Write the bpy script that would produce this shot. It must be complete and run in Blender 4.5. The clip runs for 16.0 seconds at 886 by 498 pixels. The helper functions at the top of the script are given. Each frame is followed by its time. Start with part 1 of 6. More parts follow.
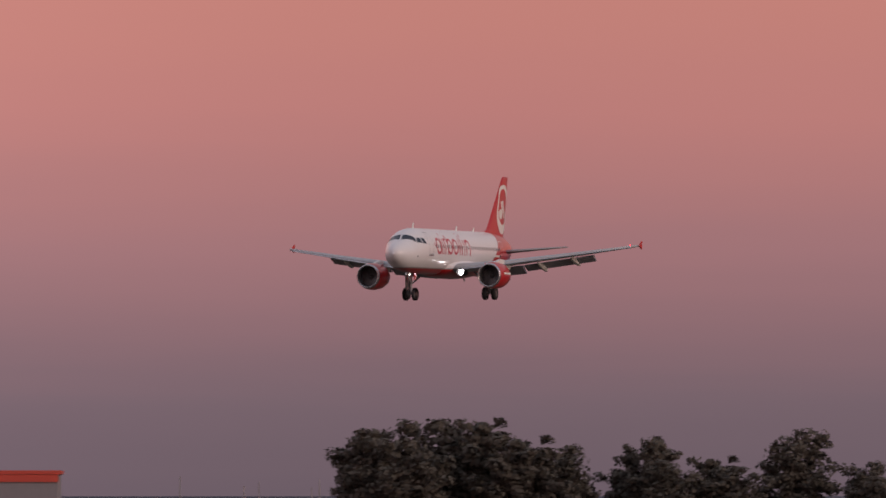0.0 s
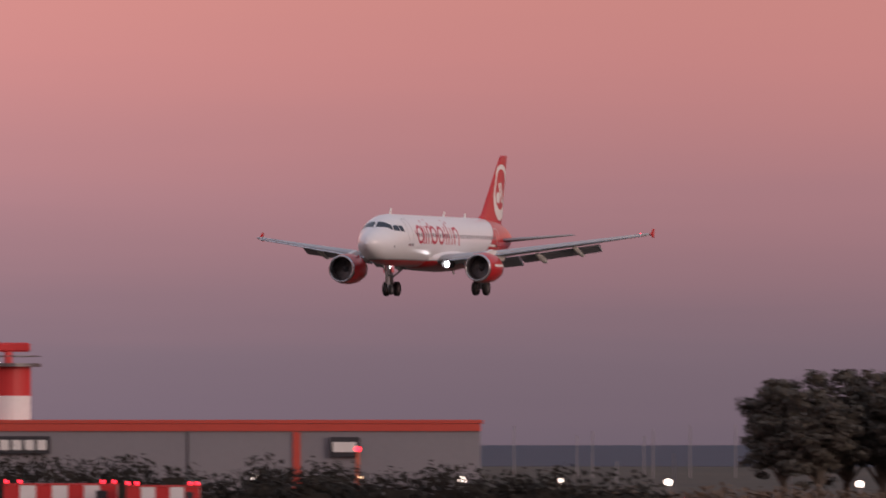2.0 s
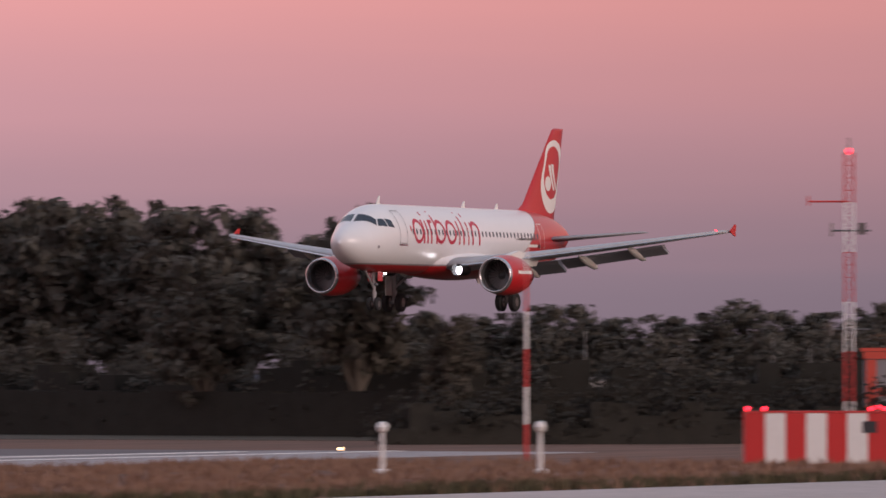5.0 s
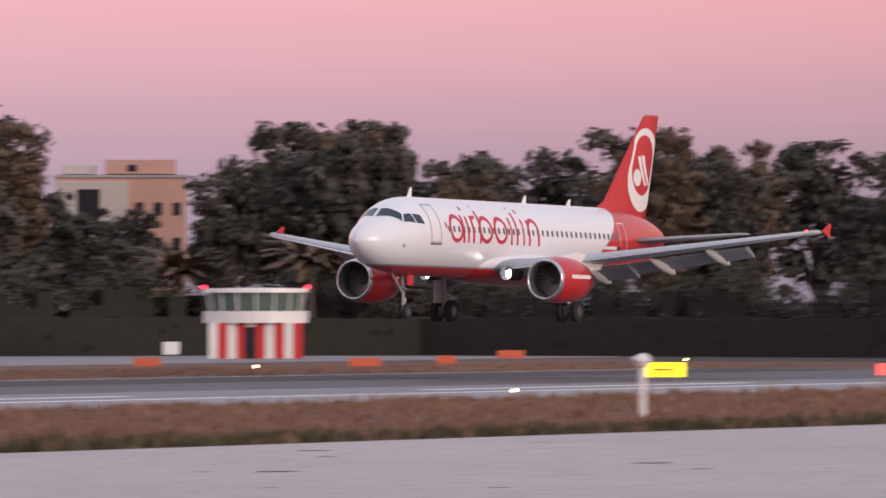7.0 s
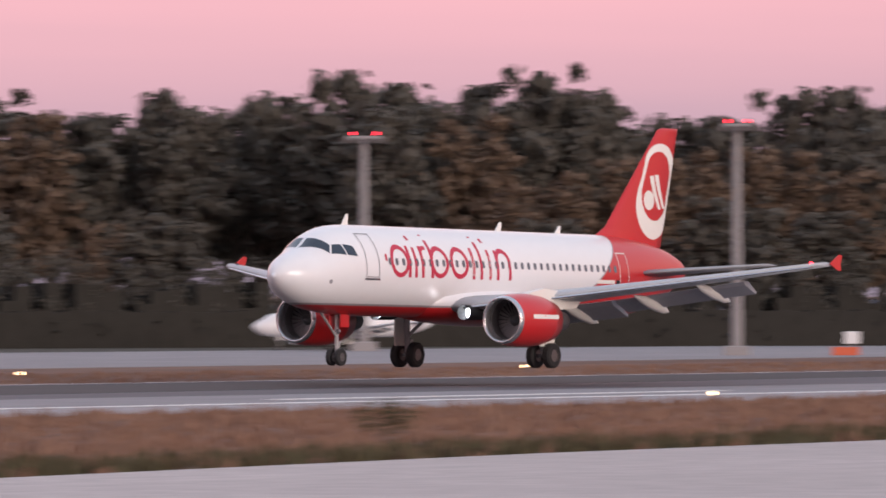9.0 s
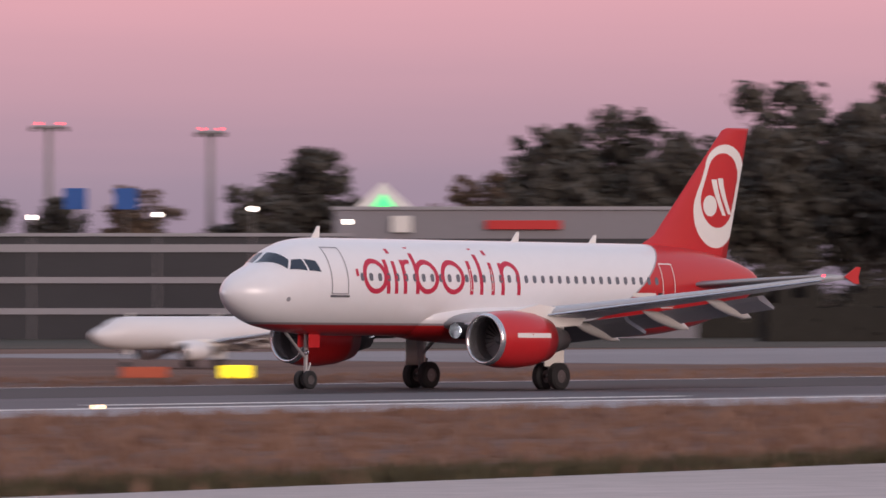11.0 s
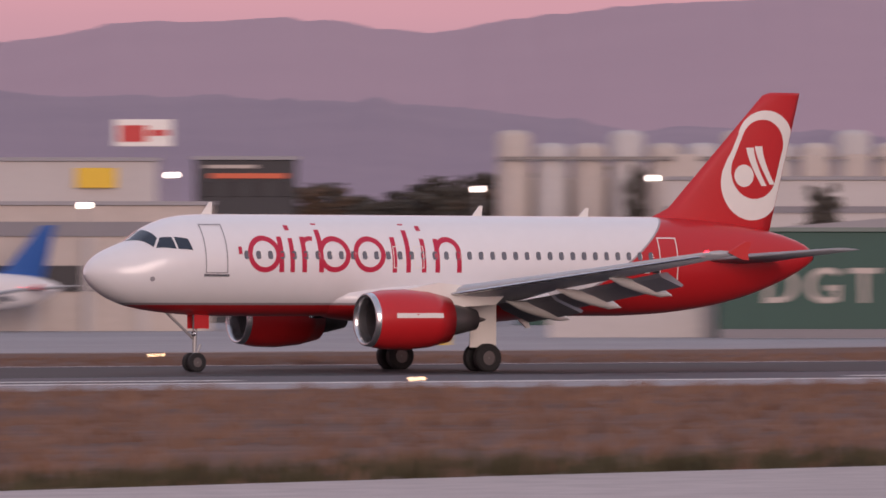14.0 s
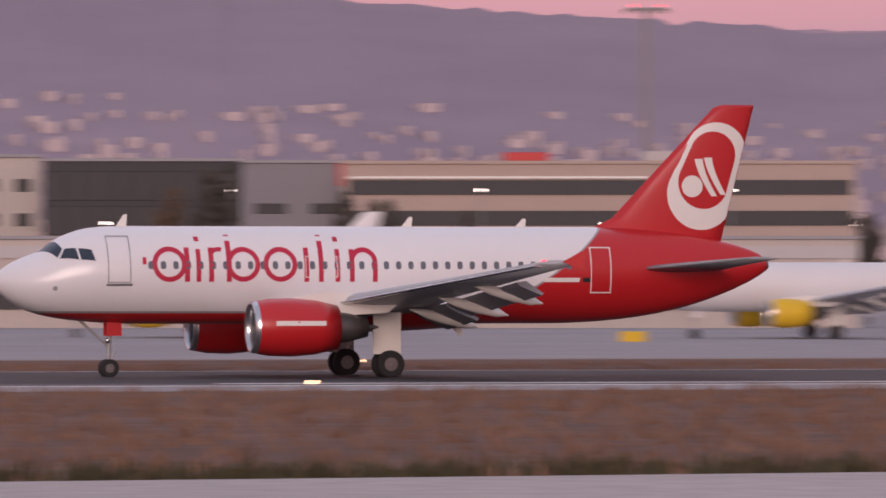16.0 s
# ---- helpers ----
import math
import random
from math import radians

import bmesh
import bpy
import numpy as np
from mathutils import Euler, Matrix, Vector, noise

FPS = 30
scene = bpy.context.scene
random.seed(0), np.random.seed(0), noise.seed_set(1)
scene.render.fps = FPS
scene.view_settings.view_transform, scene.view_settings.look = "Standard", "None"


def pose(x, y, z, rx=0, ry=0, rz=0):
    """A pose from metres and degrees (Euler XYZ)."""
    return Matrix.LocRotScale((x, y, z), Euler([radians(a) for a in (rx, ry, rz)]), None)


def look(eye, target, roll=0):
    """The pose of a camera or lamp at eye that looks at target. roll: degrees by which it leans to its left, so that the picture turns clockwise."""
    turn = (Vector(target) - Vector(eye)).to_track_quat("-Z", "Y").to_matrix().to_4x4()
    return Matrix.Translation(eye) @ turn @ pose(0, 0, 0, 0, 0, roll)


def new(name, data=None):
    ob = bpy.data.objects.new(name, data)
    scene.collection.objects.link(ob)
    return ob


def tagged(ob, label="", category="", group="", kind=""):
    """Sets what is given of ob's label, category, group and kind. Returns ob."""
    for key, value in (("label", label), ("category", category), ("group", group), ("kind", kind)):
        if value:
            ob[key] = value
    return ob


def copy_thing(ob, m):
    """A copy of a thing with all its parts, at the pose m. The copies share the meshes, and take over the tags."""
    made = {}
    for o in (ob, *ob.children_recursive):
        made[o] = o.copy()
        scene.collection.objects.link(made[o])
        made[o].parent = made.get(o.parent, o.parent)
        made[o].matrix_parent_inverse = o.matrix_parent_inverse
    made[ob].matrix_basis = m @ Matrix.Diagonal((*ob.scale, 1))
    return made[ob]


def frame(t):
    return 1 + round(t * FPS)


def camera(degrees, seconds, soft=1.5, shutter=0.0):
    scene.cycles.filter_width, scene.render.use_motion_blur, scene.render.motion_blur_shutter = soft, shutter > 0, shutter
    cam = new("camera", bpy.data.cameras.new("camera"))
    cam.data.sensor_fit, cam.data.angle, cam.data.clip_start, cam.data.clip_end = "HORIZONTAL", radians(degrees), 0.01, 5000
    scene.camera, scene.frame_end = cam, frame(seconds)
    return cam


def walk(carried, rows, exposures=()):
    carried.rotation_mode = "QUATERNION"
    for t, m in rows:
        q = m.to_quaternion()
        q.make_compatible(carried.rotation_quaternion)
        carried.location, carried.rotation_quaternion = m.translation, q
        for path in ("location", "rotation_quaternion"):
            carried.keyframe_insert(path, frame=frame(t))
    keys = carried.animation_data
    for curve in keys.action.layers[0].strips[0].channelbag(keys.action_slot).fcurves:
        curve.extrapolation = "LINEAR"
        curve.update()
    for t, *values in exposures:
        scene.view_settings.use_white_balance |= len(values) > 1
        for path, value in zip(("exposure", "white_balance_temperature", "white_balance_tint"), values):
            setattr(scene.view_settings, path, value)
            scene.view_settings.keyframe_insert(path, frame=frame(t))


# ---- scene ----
# Airport at dusk: an airliner flies in along -X over the runway (the X axis) and rolls out; the camera stands south of it and pans.
cam = camera(6.648, 16.0, soft=1.6, shutter=0.45)
CAM_ROWS = [
    (0.0, 312.09, -217.131, 4.4, 1.807, -71.681),
    (0.5, 301.954, -218.041, 4.4, 1.673, -71.284),
    (1.0, 297.266, -217.013, 4.4, 1.417, -70.698),
    (1.5, 295.941, -214.638, 4.4, 1.26, -70.512),
    (2.0, 299.677, -210.18, 4.4, 1.424, -69.897),
    (2.5, 314.106, -201.316, 4.4, 1.464, -69.102),
    (3.0, 324.185, -193.48, 4.4, 1.365, -68.607),
    (3.5, 318.929, -191.203, 4.4, 1.218, -68.109),
    (4.0, 305.059, -192.275, 4.4, 1.023, -67.285),
    (5.0, 282.302, -192.172, 4.4, 0.881, -65.535),
    (5.75, 262.274, -193.317, 4.4, 0.748, -64.034),
    (6.5, 240.338, -195.481, 4.4, 0.591, -62.347),
    (7.0, 230.286, -194.561, 4.4, 0.353, -60.882),
    (7.5, 217.038, -195.341, 4.4, 0.32, -59.821),
    (8.0, 204.927, -195.497, 4.4, 0.442, -58.39),
    (8.5, 190.775, -196.978, 4.4, 0.411, -57.166),
    (9.0, 174.331, -200.23, 4.4, 0.308, -55.184),
    (9.8, 144.978, -208.799, 4.4, 0.282, -52.159),
    (10.6, 117.317, -218.269, 4.4, 0.27, -48.691),
    (11.5, 89.009, -229.746, 4.4, 0.305, -44.194),
    (12.0, 76.587, -234.416, 4.4, 0.319, -41.621),
    (12.5, 64.482, -239.875, 4.4, 0.375, -38.696),
    (13.0, 50.451, -249.547, 4.4, 0.234, -35.248),
    (13.5, 36.822, -261.461, 4.4, 0.224, -32.124),
    (14.0, 24.335, -275.24, 4.4, 0.11, -28.423),
    (14.5, 14.206, -289.136, 4.4, 0.121, -24.721),
    (15.0, 8.951, -296.383, 4.4, 0.2, -20.818),
    (15.5, 2.531, -311.564, 4.4, 0.192, -16.915),
    (16.0, 0.896, -315.988, 4.4, 0.18, -13.024),
]
walk(cam, [(t, pose(x, y, z, 90 + tilt, 0, turn)) for t, x, y, z, tilt, turn in CAM_ROWS],
     exposures=[(0.0, -0.4, 6900, 11), (1.5, -0.22, 6700, 11), (4.0, -0.24, 6500, 10), (5.2, 0.1, 6400, 7), (6.4, 0.4, 6250, 4), (7.5, 0.46, 6220, 4), (9.2, 0.54, 6220, 3), (11.5, 0.1, 6200, 9), (12.5, 0.12, 6130, 11), (13.3, 0.03, 6400, 13), (16.0, 0.03, 6450, 15)])

# ---- light: afterglow sky, sun just set behind the camera ----
world = bpy.data.worlds.new("dusk_sky")
scene.world = world
world.use_nodes = True
wn, wl = world.node_tree.nodes, world.node_tree.links
wn.clear()
w_out, w_bg = wn.new("ShaderNodeOutputWorld"), wn.new("ShaderNodeBackground")
w_tc, w_sep = wn.new("ShaderNodeTexCoord"), wn.new("ShaderNodeSeparateXYZ")
w_ramp = wn.new("ShaderNodeValToRGB")
w_map = wn.new("ShaderNodeMapRange")
w_map.inputs["From Min"].default_value, w_map.inputs["From Max"].default_value = 0.0, 0.5
w_ns, w_add = wn.new("ShaderNodeTexNoise"), wn.new("ShaderNodeMath")
w_vm = wn.new("ShaderNodeVectorMath")
w_vm.operation = "MULTIPLY"
w_vm.inputs[1].default_value = (9, 9, 140)
w_ns.inputs["Scale"].default_value, w_ns.inputs["Detail"].default_value = 1.0, 3.0
w_add.operation = "MULTIPLY_ADD"
w_add.inputs[1].default_value = 0.012
for i, (p, col) in enumerate([(0.0, (0.175, 0.135, 0.175)), (0.03, (0.235, 0.165, 0.205)), (0.07, (0.45, 0.228, 0.255)), (0.105, (0.64, 0.27, 0.265)),
                              (0.16, (0.76, 0.31, 0.265)), (0.35, (0.62, 0.42, 0.42)), (1.0, (0.40, 0.42, 0.52))]):
    e = w_ramp.color_ramp.elements[i] if i < 2 else w_ramp.color_ramp.elements.new(p)
    e.position, e.color = p, (*col, 1)
w_bg.inputs["Strength"].default_value = 1.0
wl.new(w_tc.outputs["Generated"], w_sep.inputs[0])
wl.new(w_tc.outputs["Generated"], w_vm.inputs[0])
wl.new(w_vm.outputs[0], w_ns.inputs["Vector"])
w_rise, w_low = wn.new("ShaderNodeMapRange"), wn.new("ShaderNodeMath")
w_rise.interpolation_type = "SMOOTHSTEP"
w_rise.inputs["From Min"].default_value, w_rise.inputs["From Max"].default_value = 0.36, 0.54
w_rise.inputs["To Min"].default_value, w_rise.inputs["To Max"].default_value = 1.0, 0.87
w_low.operation = "MULTIPLY"
wl.new(w_sep.outputs["Y"], w_rise.inputs["Value"])
wl.new(w_sep.outputs["Z"], w_low.inputs[0])
wl.new(w_rise.outputs["Result"], w_low.inputs[1])
wl.new(w_low.outputs[0], w_map.inputs["Value"])
wl.new(w_ns.outputs["Fac"], w_add.inputs[0])
wl.new(w_map.outputs["Result"], w_add.inputs[2])
wl.new(w_add.outputs[0], w_ramp.inputs["Fac"])
w_az = wn.new("ShaderNodeMapRange")
w_az.interpolation_type = "SMOOTHSTEP"
w_az.inputs["From Min"].default_value, w_az.inputs["From Max"].default_value = 0.3, 0.56
w_az.inputs["To Min"].default_value, w_az.inputs["To Max"].default_value = 1.0, 1.5
wl.new(w_sep.outputs["Y"], w_az.inputs["Value"])
wl.new(w_az.outputs["Result"], w_bg.inputs["Strength"])
wl.new(w_ramp.outputs["Color"], w_bg.inputs["Color"])
wl.new(w_bg.outputs[0], w_out.inputs["Surface"])
sun = new("sun", bpy.data.lights.new("sun", "SUN"))
sun.data.energy, sun.data.angle, sun.data.color = 1.35, radians(25), (1.0, 0.77, 0.67)
sun.matrix_world = look((0, 0, 0), (0.28, 1.0, -0.24))


# ---- materials ----
def mat(name, col, rough=0.6, metal=0.0, var=0.12, scale=3.0, bump=0.0, glow=0.0, spec=0.5, fine=8.0, coat=0.0):
    """A surface with stains at two scales, slight piece-to-piece change and fine relief."""
    m = bpy.data.materials.new(name)
    m.use_nodes = True
    n, l = m.node_tree.nodes, m.node_tree.links
    b = n["Principled BSDF"]
    b.inputs["Roughness"].default_value, b.inputs["Metallic"].default_value = rough, metal
    b.inputs["Specular IOR Level"].default_value = spec
    b.inputs["Coat Weight"].default_value = coat
    b.inputs["Coat Roughness"].default_value = 0.12
    if glow:
        b.inputs["Base Color"].default_value = (*col, 1)
        b.inputs["Emission Color"].default_value, b.inputs["Emission Strength"].default_value = (*col, 1), glow
        return m
    tc, n1, n2 = n.new("ShaderNodeTexCoord"), n.new("ShaderNodeTexNoise"), n.new("ShaderNodeTexNoise")
    n1.inputs["Scale"].default_value, n1.inputs["Detail"].default_value = 1.0 / scale, 4.0
    n2.inputs["Scale"].default_value, n2.inputs["Detail"].default_value = fine / scale, 5.0
    info = n.new("ShaderNodeObjectInfo")
    a1, a2, a3 = n.new("ShaderNodeMath"), n.new("ShaderNodeMath"), n.new("ShaderNodeMath")
    a1.operation, a2.operation, a3.operation = "ADD", "MULTIPLY_ADD", "MULTIPLY_ADD"
    a2.inputs[1].default_value, a2.inputs[2].default_value = var, 1.0 - var
    a3.inputs[1].default_value = var * 0.35
    hs = n.new("ShaderNodeHueSaturation")
    hs.inputs["Color"].default_value = (*col, 1)
    for k in (n1, n2):
        l.new(tc.outputs["Object"], k.inputs["Vector"])
    l.new(n1.outputs["Fac"], a1.inputs[0])
    l.new(n2.outputs["Fac"], a1.inputs[1])
    l.new(a1.outputs[0], a2.inputs[0])
    l.new(info.outputs["Random"], a3.inputs[0])
    l.new(a2.outputs[0], a3.inputs[2])
    l.new(a3.outputs[0], hs.inputs["Value"])
    l.new(hs.outputs["Color"], b.inputs["Base Color"])
    if bump:
        bp = n.new("ShaderNodeBump")
        bp.inputs["Strength"].default_value, bp.inputs["Distance"].default_value = bump, 0.05
        l.new(n2.outputs["Fac"], bp.inputs["Height"])
        l.new(bp.outputs["Normal"], b.inputs["Normal"])
    return m


def livery():
    """White hull paint with the red belly sweeping up over the tail, a thin grey line between."""
    m = mat("hull_paint", (0.80, 0.80, 0.82), 0.28, var=0.05, scale=4, coat=0.3)
    n, l = m.node_tree.nodes, m.node_tree.links
    b = n["Principled BSDF"]
    src = b.inputs["Base Color"].links[0].from_socket
    tc, sp = n.new("ShaderNodeTexCoord"), n.new("ShaderNodeSeparateXYZ")
    l.new(tc.outputs["Object"], sp.inputs[0])

    def math_node(op, *vals):
        k = n.new("ShaderNodeMath")
        k.operation = op
        for i, v in enumerate(vals):
            if isinstance(v, (int, float)):
                k.inputs[i].default_value = v
            else:
                l.new(v, k.inputs[i])
        return k.outputs[0]
    aft = math_node("MAXIMUM", math_node("SUBTRACT", -3.2, sp.outputs["X"]), 0.0)
    edge = math_node("MULTIPLY_ADD", math_node("POWER", aft, 1.6), 0.2, -0.3)
    low = math_node("LESS_THAN", sp.outputs["Z"], edge)
    line = math_node("LESS_THAN", sp.outputs["Z"], math_node("ADD", edge, 0.09))
    for fac, col in ((line, (0.35, 0.33, 0.35, 1)), (low, (0.52, 0.018, 0.022, 1))):
        mx = n.new("ShaderNodeMix")
        mx.data_type = "RGBA"
        l.new(fac, mx.inputs["Factor"])
        l.new(src, mx.inputs["A"])
        mx.inputs["B"].default_value = col
        src = mx.outputs["Result"]
    l.new(src, b.inputs["Base Color"])
    return m


def ground_mat(name, c1, c2, c3, s1, s2, rough=0.9, bump=0.3, stretch=(1, 1, 1)):
    """Soil or paving in three colours mixed at two scales."""
    m = bpy.data.materials.new(name)
    m.use_nodes = True
    n, l = m.node_tree.nodes, m.node_tree.links
    b = n["Principled BSDF"]
    b.inputs["Roughness"].default_value = rough
    b.inputs["Specular IOR Level"].default_value = 0.25
    tc, mp = n.new("ShaderNodeTexCoord"), n.new("ShaderNodeMapping")
    mp.inputs["Scale"].default_value = stretch
    l.new(tc.outputs["Object"], mp.inputs[0])
    na, nb = n.new("ShaderNodeTexNoise"), n.new("ShaderNodeTexNoise")
    for k, s in ((na, s1), (nb, s2)):
        k.inputs["Scale"].default_value, k.inputs["Detail"].default_value = s, 6.0
        l.new(mp.outputs[0], k.inputs["Vector"])
    r1, r2 = n.new("ShaderNodeMapRange"), n.new("ShaderNodeMapRange")
    for r, k in ((r1, na), (r2, nb)):
        r.inputs["From Min"].default_value, r.inputs["From Max"].default_value = 0.36, 0.64
        l.new(k.outputs["Fac"], r.inputs["Value"])
    m1, m2 = n.new("ShaderNodeMix"), n.new("ShaderNodeMix")
    for k in (m1, m2):
        k.data_type = "RGBA"
    m1.inputs["A"].default_value, m1.inputs["B"].default_value, m2.inputs["B"].default_value = (*c1, 1), (*c2, 1), (*c3, 1)
    l.new(r1.outputs["Result"], m1.inputs["Factor"])
    l.new(m1.outputs["Result"], m2.inputs["A"])
    half = n.new("ShaderNodeMath")
    half.operation = "MULTIPLY"
    half.inputs[1].default_value = 0.6
    l.new(r2.outputs["Result"], half.inputs[0])
    l.new(half.outputs[0], m2.inputs["Factor"])
    l.new(m2.outputs["Result"], b.inputs["Base Color"])
    bp = n.new("ShaderNodeBump")
    bp.inputs["Strength"].default_value, bp.inputs["Distance"].default_value = bump, 0.1
    l.new(nb.outputs["Fac"], bp.inputs["Height"])
    l.new(bp.outputs["Normal"], b.inputs["Normal"])
    return m


WHITE = mat("white_paint", (0.78, 0.77, 0.76), 0.5, var=0.12)
RED = mat("red_paint", (0.52, 0.018, 0.022), 0.3, var=0.06, coat=0.3)
SIGNRED = mat("sign_red", (0.55, 0.03, 0.03), 0.5, var=0.1)
LOGO = mat("title_red", (0.50, 0.02, 0.06), 0.35, var=0.04)
LOGOW = mat("logo_white", (0.80, 0.78, 0.74), 0.4, var=0.05)
HULL = livery()
WINGGREY = mat("wing_grey", (0.42, 0.44, 0.47), 0.4, var=0.12, scale=2)
WINGDARK = mat("flap_grey", (0.30, 0.31, 0.34), 0.5, var=0.15, scale=2)
METAL = mat("bare_metal", (0.62, 0.62, 0.64), 0.25, metal=0.9, var=0.1, scale=1)
DARKMETAL = mat("dark_metal", (0.16, 0.15, 0.15), 0.45, metal=0.7, var=0.2, scale=1)
STRUT = mat("gear_grey", (0.36, 0.36, 0.37), 0.4, metal=0.3, var=0.2, scale=0.5)
RUBBER = mat("tyre_rubber", (0.018, 0.018, 0.02), 0.8, var=0.2, scale=0.4)
BLACK = mat("fan_black", (0.012, 0.012, 0.014), 0.6, var=0.2, scale=0.5)
GLASS = mat("cockpit_glass", (0.02, 0.03, 0.05), 0.06, var=0.05, spec=0.9)
CABIN = mat("window_glass", (0.13, 0.14, 0.17), 0.15, var=0.2, spec=0.7)
DOORLINE = mat("door_outline", (0.30, 0.30, 0.33), 0.5, var=0.05)
GLOW_W = mat("lamp_white", (1.0, 0.93, 1.0), glow=14.0)
GLOW_R = mat("lamp_red", (1.0, 0.02, 0.04), glow=6.0)
GLOW_A = mat("lamp_warm", (1.0, 0.62, 0.34), glow=8.0)
GLOW_F = mat("lamp_flood", (1.0, 0.84, 0.74), glow=7.0)


# ---- mesh helpers ----
def mesh_of(name, verts, faces, material, smooth=False):
    me = bpy.data.meshes.new(name)
    me.from_pydata([tuple(v) for v in verts], [], faces)
    me.materials.append(material)
    if smooth:
        me.polygons.foreach_set("use_smooth", [True] * len(me.polygons))
    me.update()
    return me


def part(name, bm, material, parent, label="", smooth=False):
    """Links a bmesh, or a mesh, as one part under a thing or another part."""
    if isinstance(bm, bmesh.types.BMesh):
        me = bpy.data.meshes.new(name)
        bmesh.ops.recalc_face_normals(bm, faces=bm.faces)
        bm.to_mesh(me)
        bm.free()
        me.materials.append(material)
        if smooth:
            me.polygons.foreach_set("use_smooth", [True] * len(me.polygons))
    else:
        me = bm
    ob = new(name, me)
    ob.parent = parent
    if label:
        tagged(ob, label)
    return ob


def thing(name, label, category, m, group="", kind=""):
    ob = new(name)
    ob.empty_display_size = 0.2
    ob.matrix_world = m
    return tagged(ob, label, category, group, kind)


def add_box(bm, x0, x1, y0, y1, z0, z1, bevel=0.0):
    vs = [bm.verts.new(p) for p in ((x0, y0, z0), (x1, y0, z0), (x1, y1, z0), (x0, y1, z0), (x0, y0, z1), (x1, y0, z1), (x1, y1, z1), (x0, y1, z1))]
    fs = [bm.faces.new([vs[i] for i in f]) for f in ((3, 2, 1, 0), (4, 5, 6, 7), (0, 1, 5, 4), (1, 2, 6, 5), (2, 3, 7, 6), (3, 0, 4, 7))]
    if bevel:
        bmesh.ops.bevel(bm, geom=list({e for f in fs for e in f.edges}), offset=bevel, segments=1, affect="EDGES")
    return bm


def box(*a, bevel=0.0):
    return add_box(bmesh.new(), *a, bevel=bevel)


def add_tube(bm, p, q, r, r2=None, seg=8):
    """A round bar from p to q."""
    p, q = Vector(p), Vector(q)
    r2 = r if r2 is None else r2
    ax = (q - p).normalized()
    u = ax.orthogonal().normalized()
    v = ax.cross(u)
    a = [bm.verts.new(p + (u * math.cos(k * math.tau / seg) + v * math.sin(k * math.tau / seg)) * r) for k in range(seg)]
    b = [bm.verts.new(q + (u * math.cos(k * math.tau / seg) + v * math.sin(k * math.tau / seg)) * r2) for k in range(seg)]
    for k in range(seg):
        bm.faces.new((a[k], a[(k + 1) % seg], b[(k + 1) % seg], b[k]))
    bm.faces.new(a[::-1])
    bm.faces.new(b)
    return bm


def tube(*a, **k):
    return add_tube(bmesh.new(), *a, **k)


def lathe(profile, seg=32, axis="x", centre=(0, 0, 0), close=False):
    """Turns a profile of (along, radius) about an axis."""
    bm = bmesh.new()
    rings = []
    for s, r in profile:
        ring = []
        for k in range(seg):
            c, d = r * math.cos(k * math.tau / seg), r * math.sin(k * math.tau / seg)
            p = (s, c, d) if axis == "x" else ((c, s, d) if axis == "y" else (c, d, s))
            ring.append(bm.verts.new((p[0] + centre[0], p[1] + centre[1], p[2] + centre[2])))
        rings.append(ring)
    for a, b in zip(rings, rings[1:]):
        for k in range(seg):
            bm.faces.new((a[k], a[(k + 1) % seg], b[(k + 1) % seg], b[k]))
    if close:
        bm.faces.new(rings[0][::-1])
        bm.faces.new(rings[-1])
    return bm


# ---- the plan beyond and before the runway, stretched to fit the camera's view ----
STAND = (0.0, -320.0)      # the camera's standing place, south of the runway's far end; centre of the stretch


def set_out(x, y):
    """Fits a thing sketched at (x, y) to the camera's view: place and scale, stretched along the lines of sight from
    the stand.
    """
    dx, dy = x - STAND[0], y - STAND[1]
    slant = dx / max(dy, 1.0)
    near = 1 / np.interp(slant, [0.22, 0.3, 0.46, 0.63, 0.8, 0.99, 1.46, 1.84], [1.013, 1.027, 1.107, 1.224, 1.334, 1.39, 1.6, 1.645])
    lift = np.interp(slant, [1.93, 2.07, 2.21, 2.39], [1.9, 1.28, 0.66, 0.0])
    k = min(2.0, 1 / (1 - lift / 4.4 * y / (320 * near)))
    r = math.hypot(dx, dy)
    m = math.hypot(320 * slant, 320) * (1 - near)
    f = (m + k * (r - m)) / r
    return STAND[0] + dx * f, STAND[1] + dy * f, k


# ---- airliner ----
# Hull outline by distance behind the nose: top, bottom, half width.
TOP = [(0, 4.0), (0.15, 4.32), (0.4, 4.58), (0.8, 4.84), (1.4, 5.1), (1.9, 5.3), (2.5, 5.72), (3.1, 6.02), (3.8, 6.24), (4.6, 6.34), (5.6, 6.37), (26, 6.37), (28, 6.3), (30, 6.12), (32, 5.75), (33.5, 5.25), (33.84, 5.0)]
BOT = [(0, 4.0), (0.15, 3.68), (0.4, 3.42), (0.8, 3.12), (1.4, 2.82), (2.2, 2.58), (3.4, 2.4), (5, 2.28), (6, 2.25), (24, 2.25), (26, 2.32), (28, 2.52), (30, 2.9), (32, 3.55), (33.3, 4.15), (33.84, 4.5)]
WID = [(0, 0.02), (0.15, 0.33), (0.4, 0.6), (0.8, 0.9), (1.4, 1.2), (2.2, 1.5), (3.2, 1.75), (4.4, 1.92), (5.6, 1.975), (22, 1.975), (25, 1.88), (28, 1.5), (30, 1.15), (32, 0.7), (33.5, 0.33), (33.84, 0.22)]


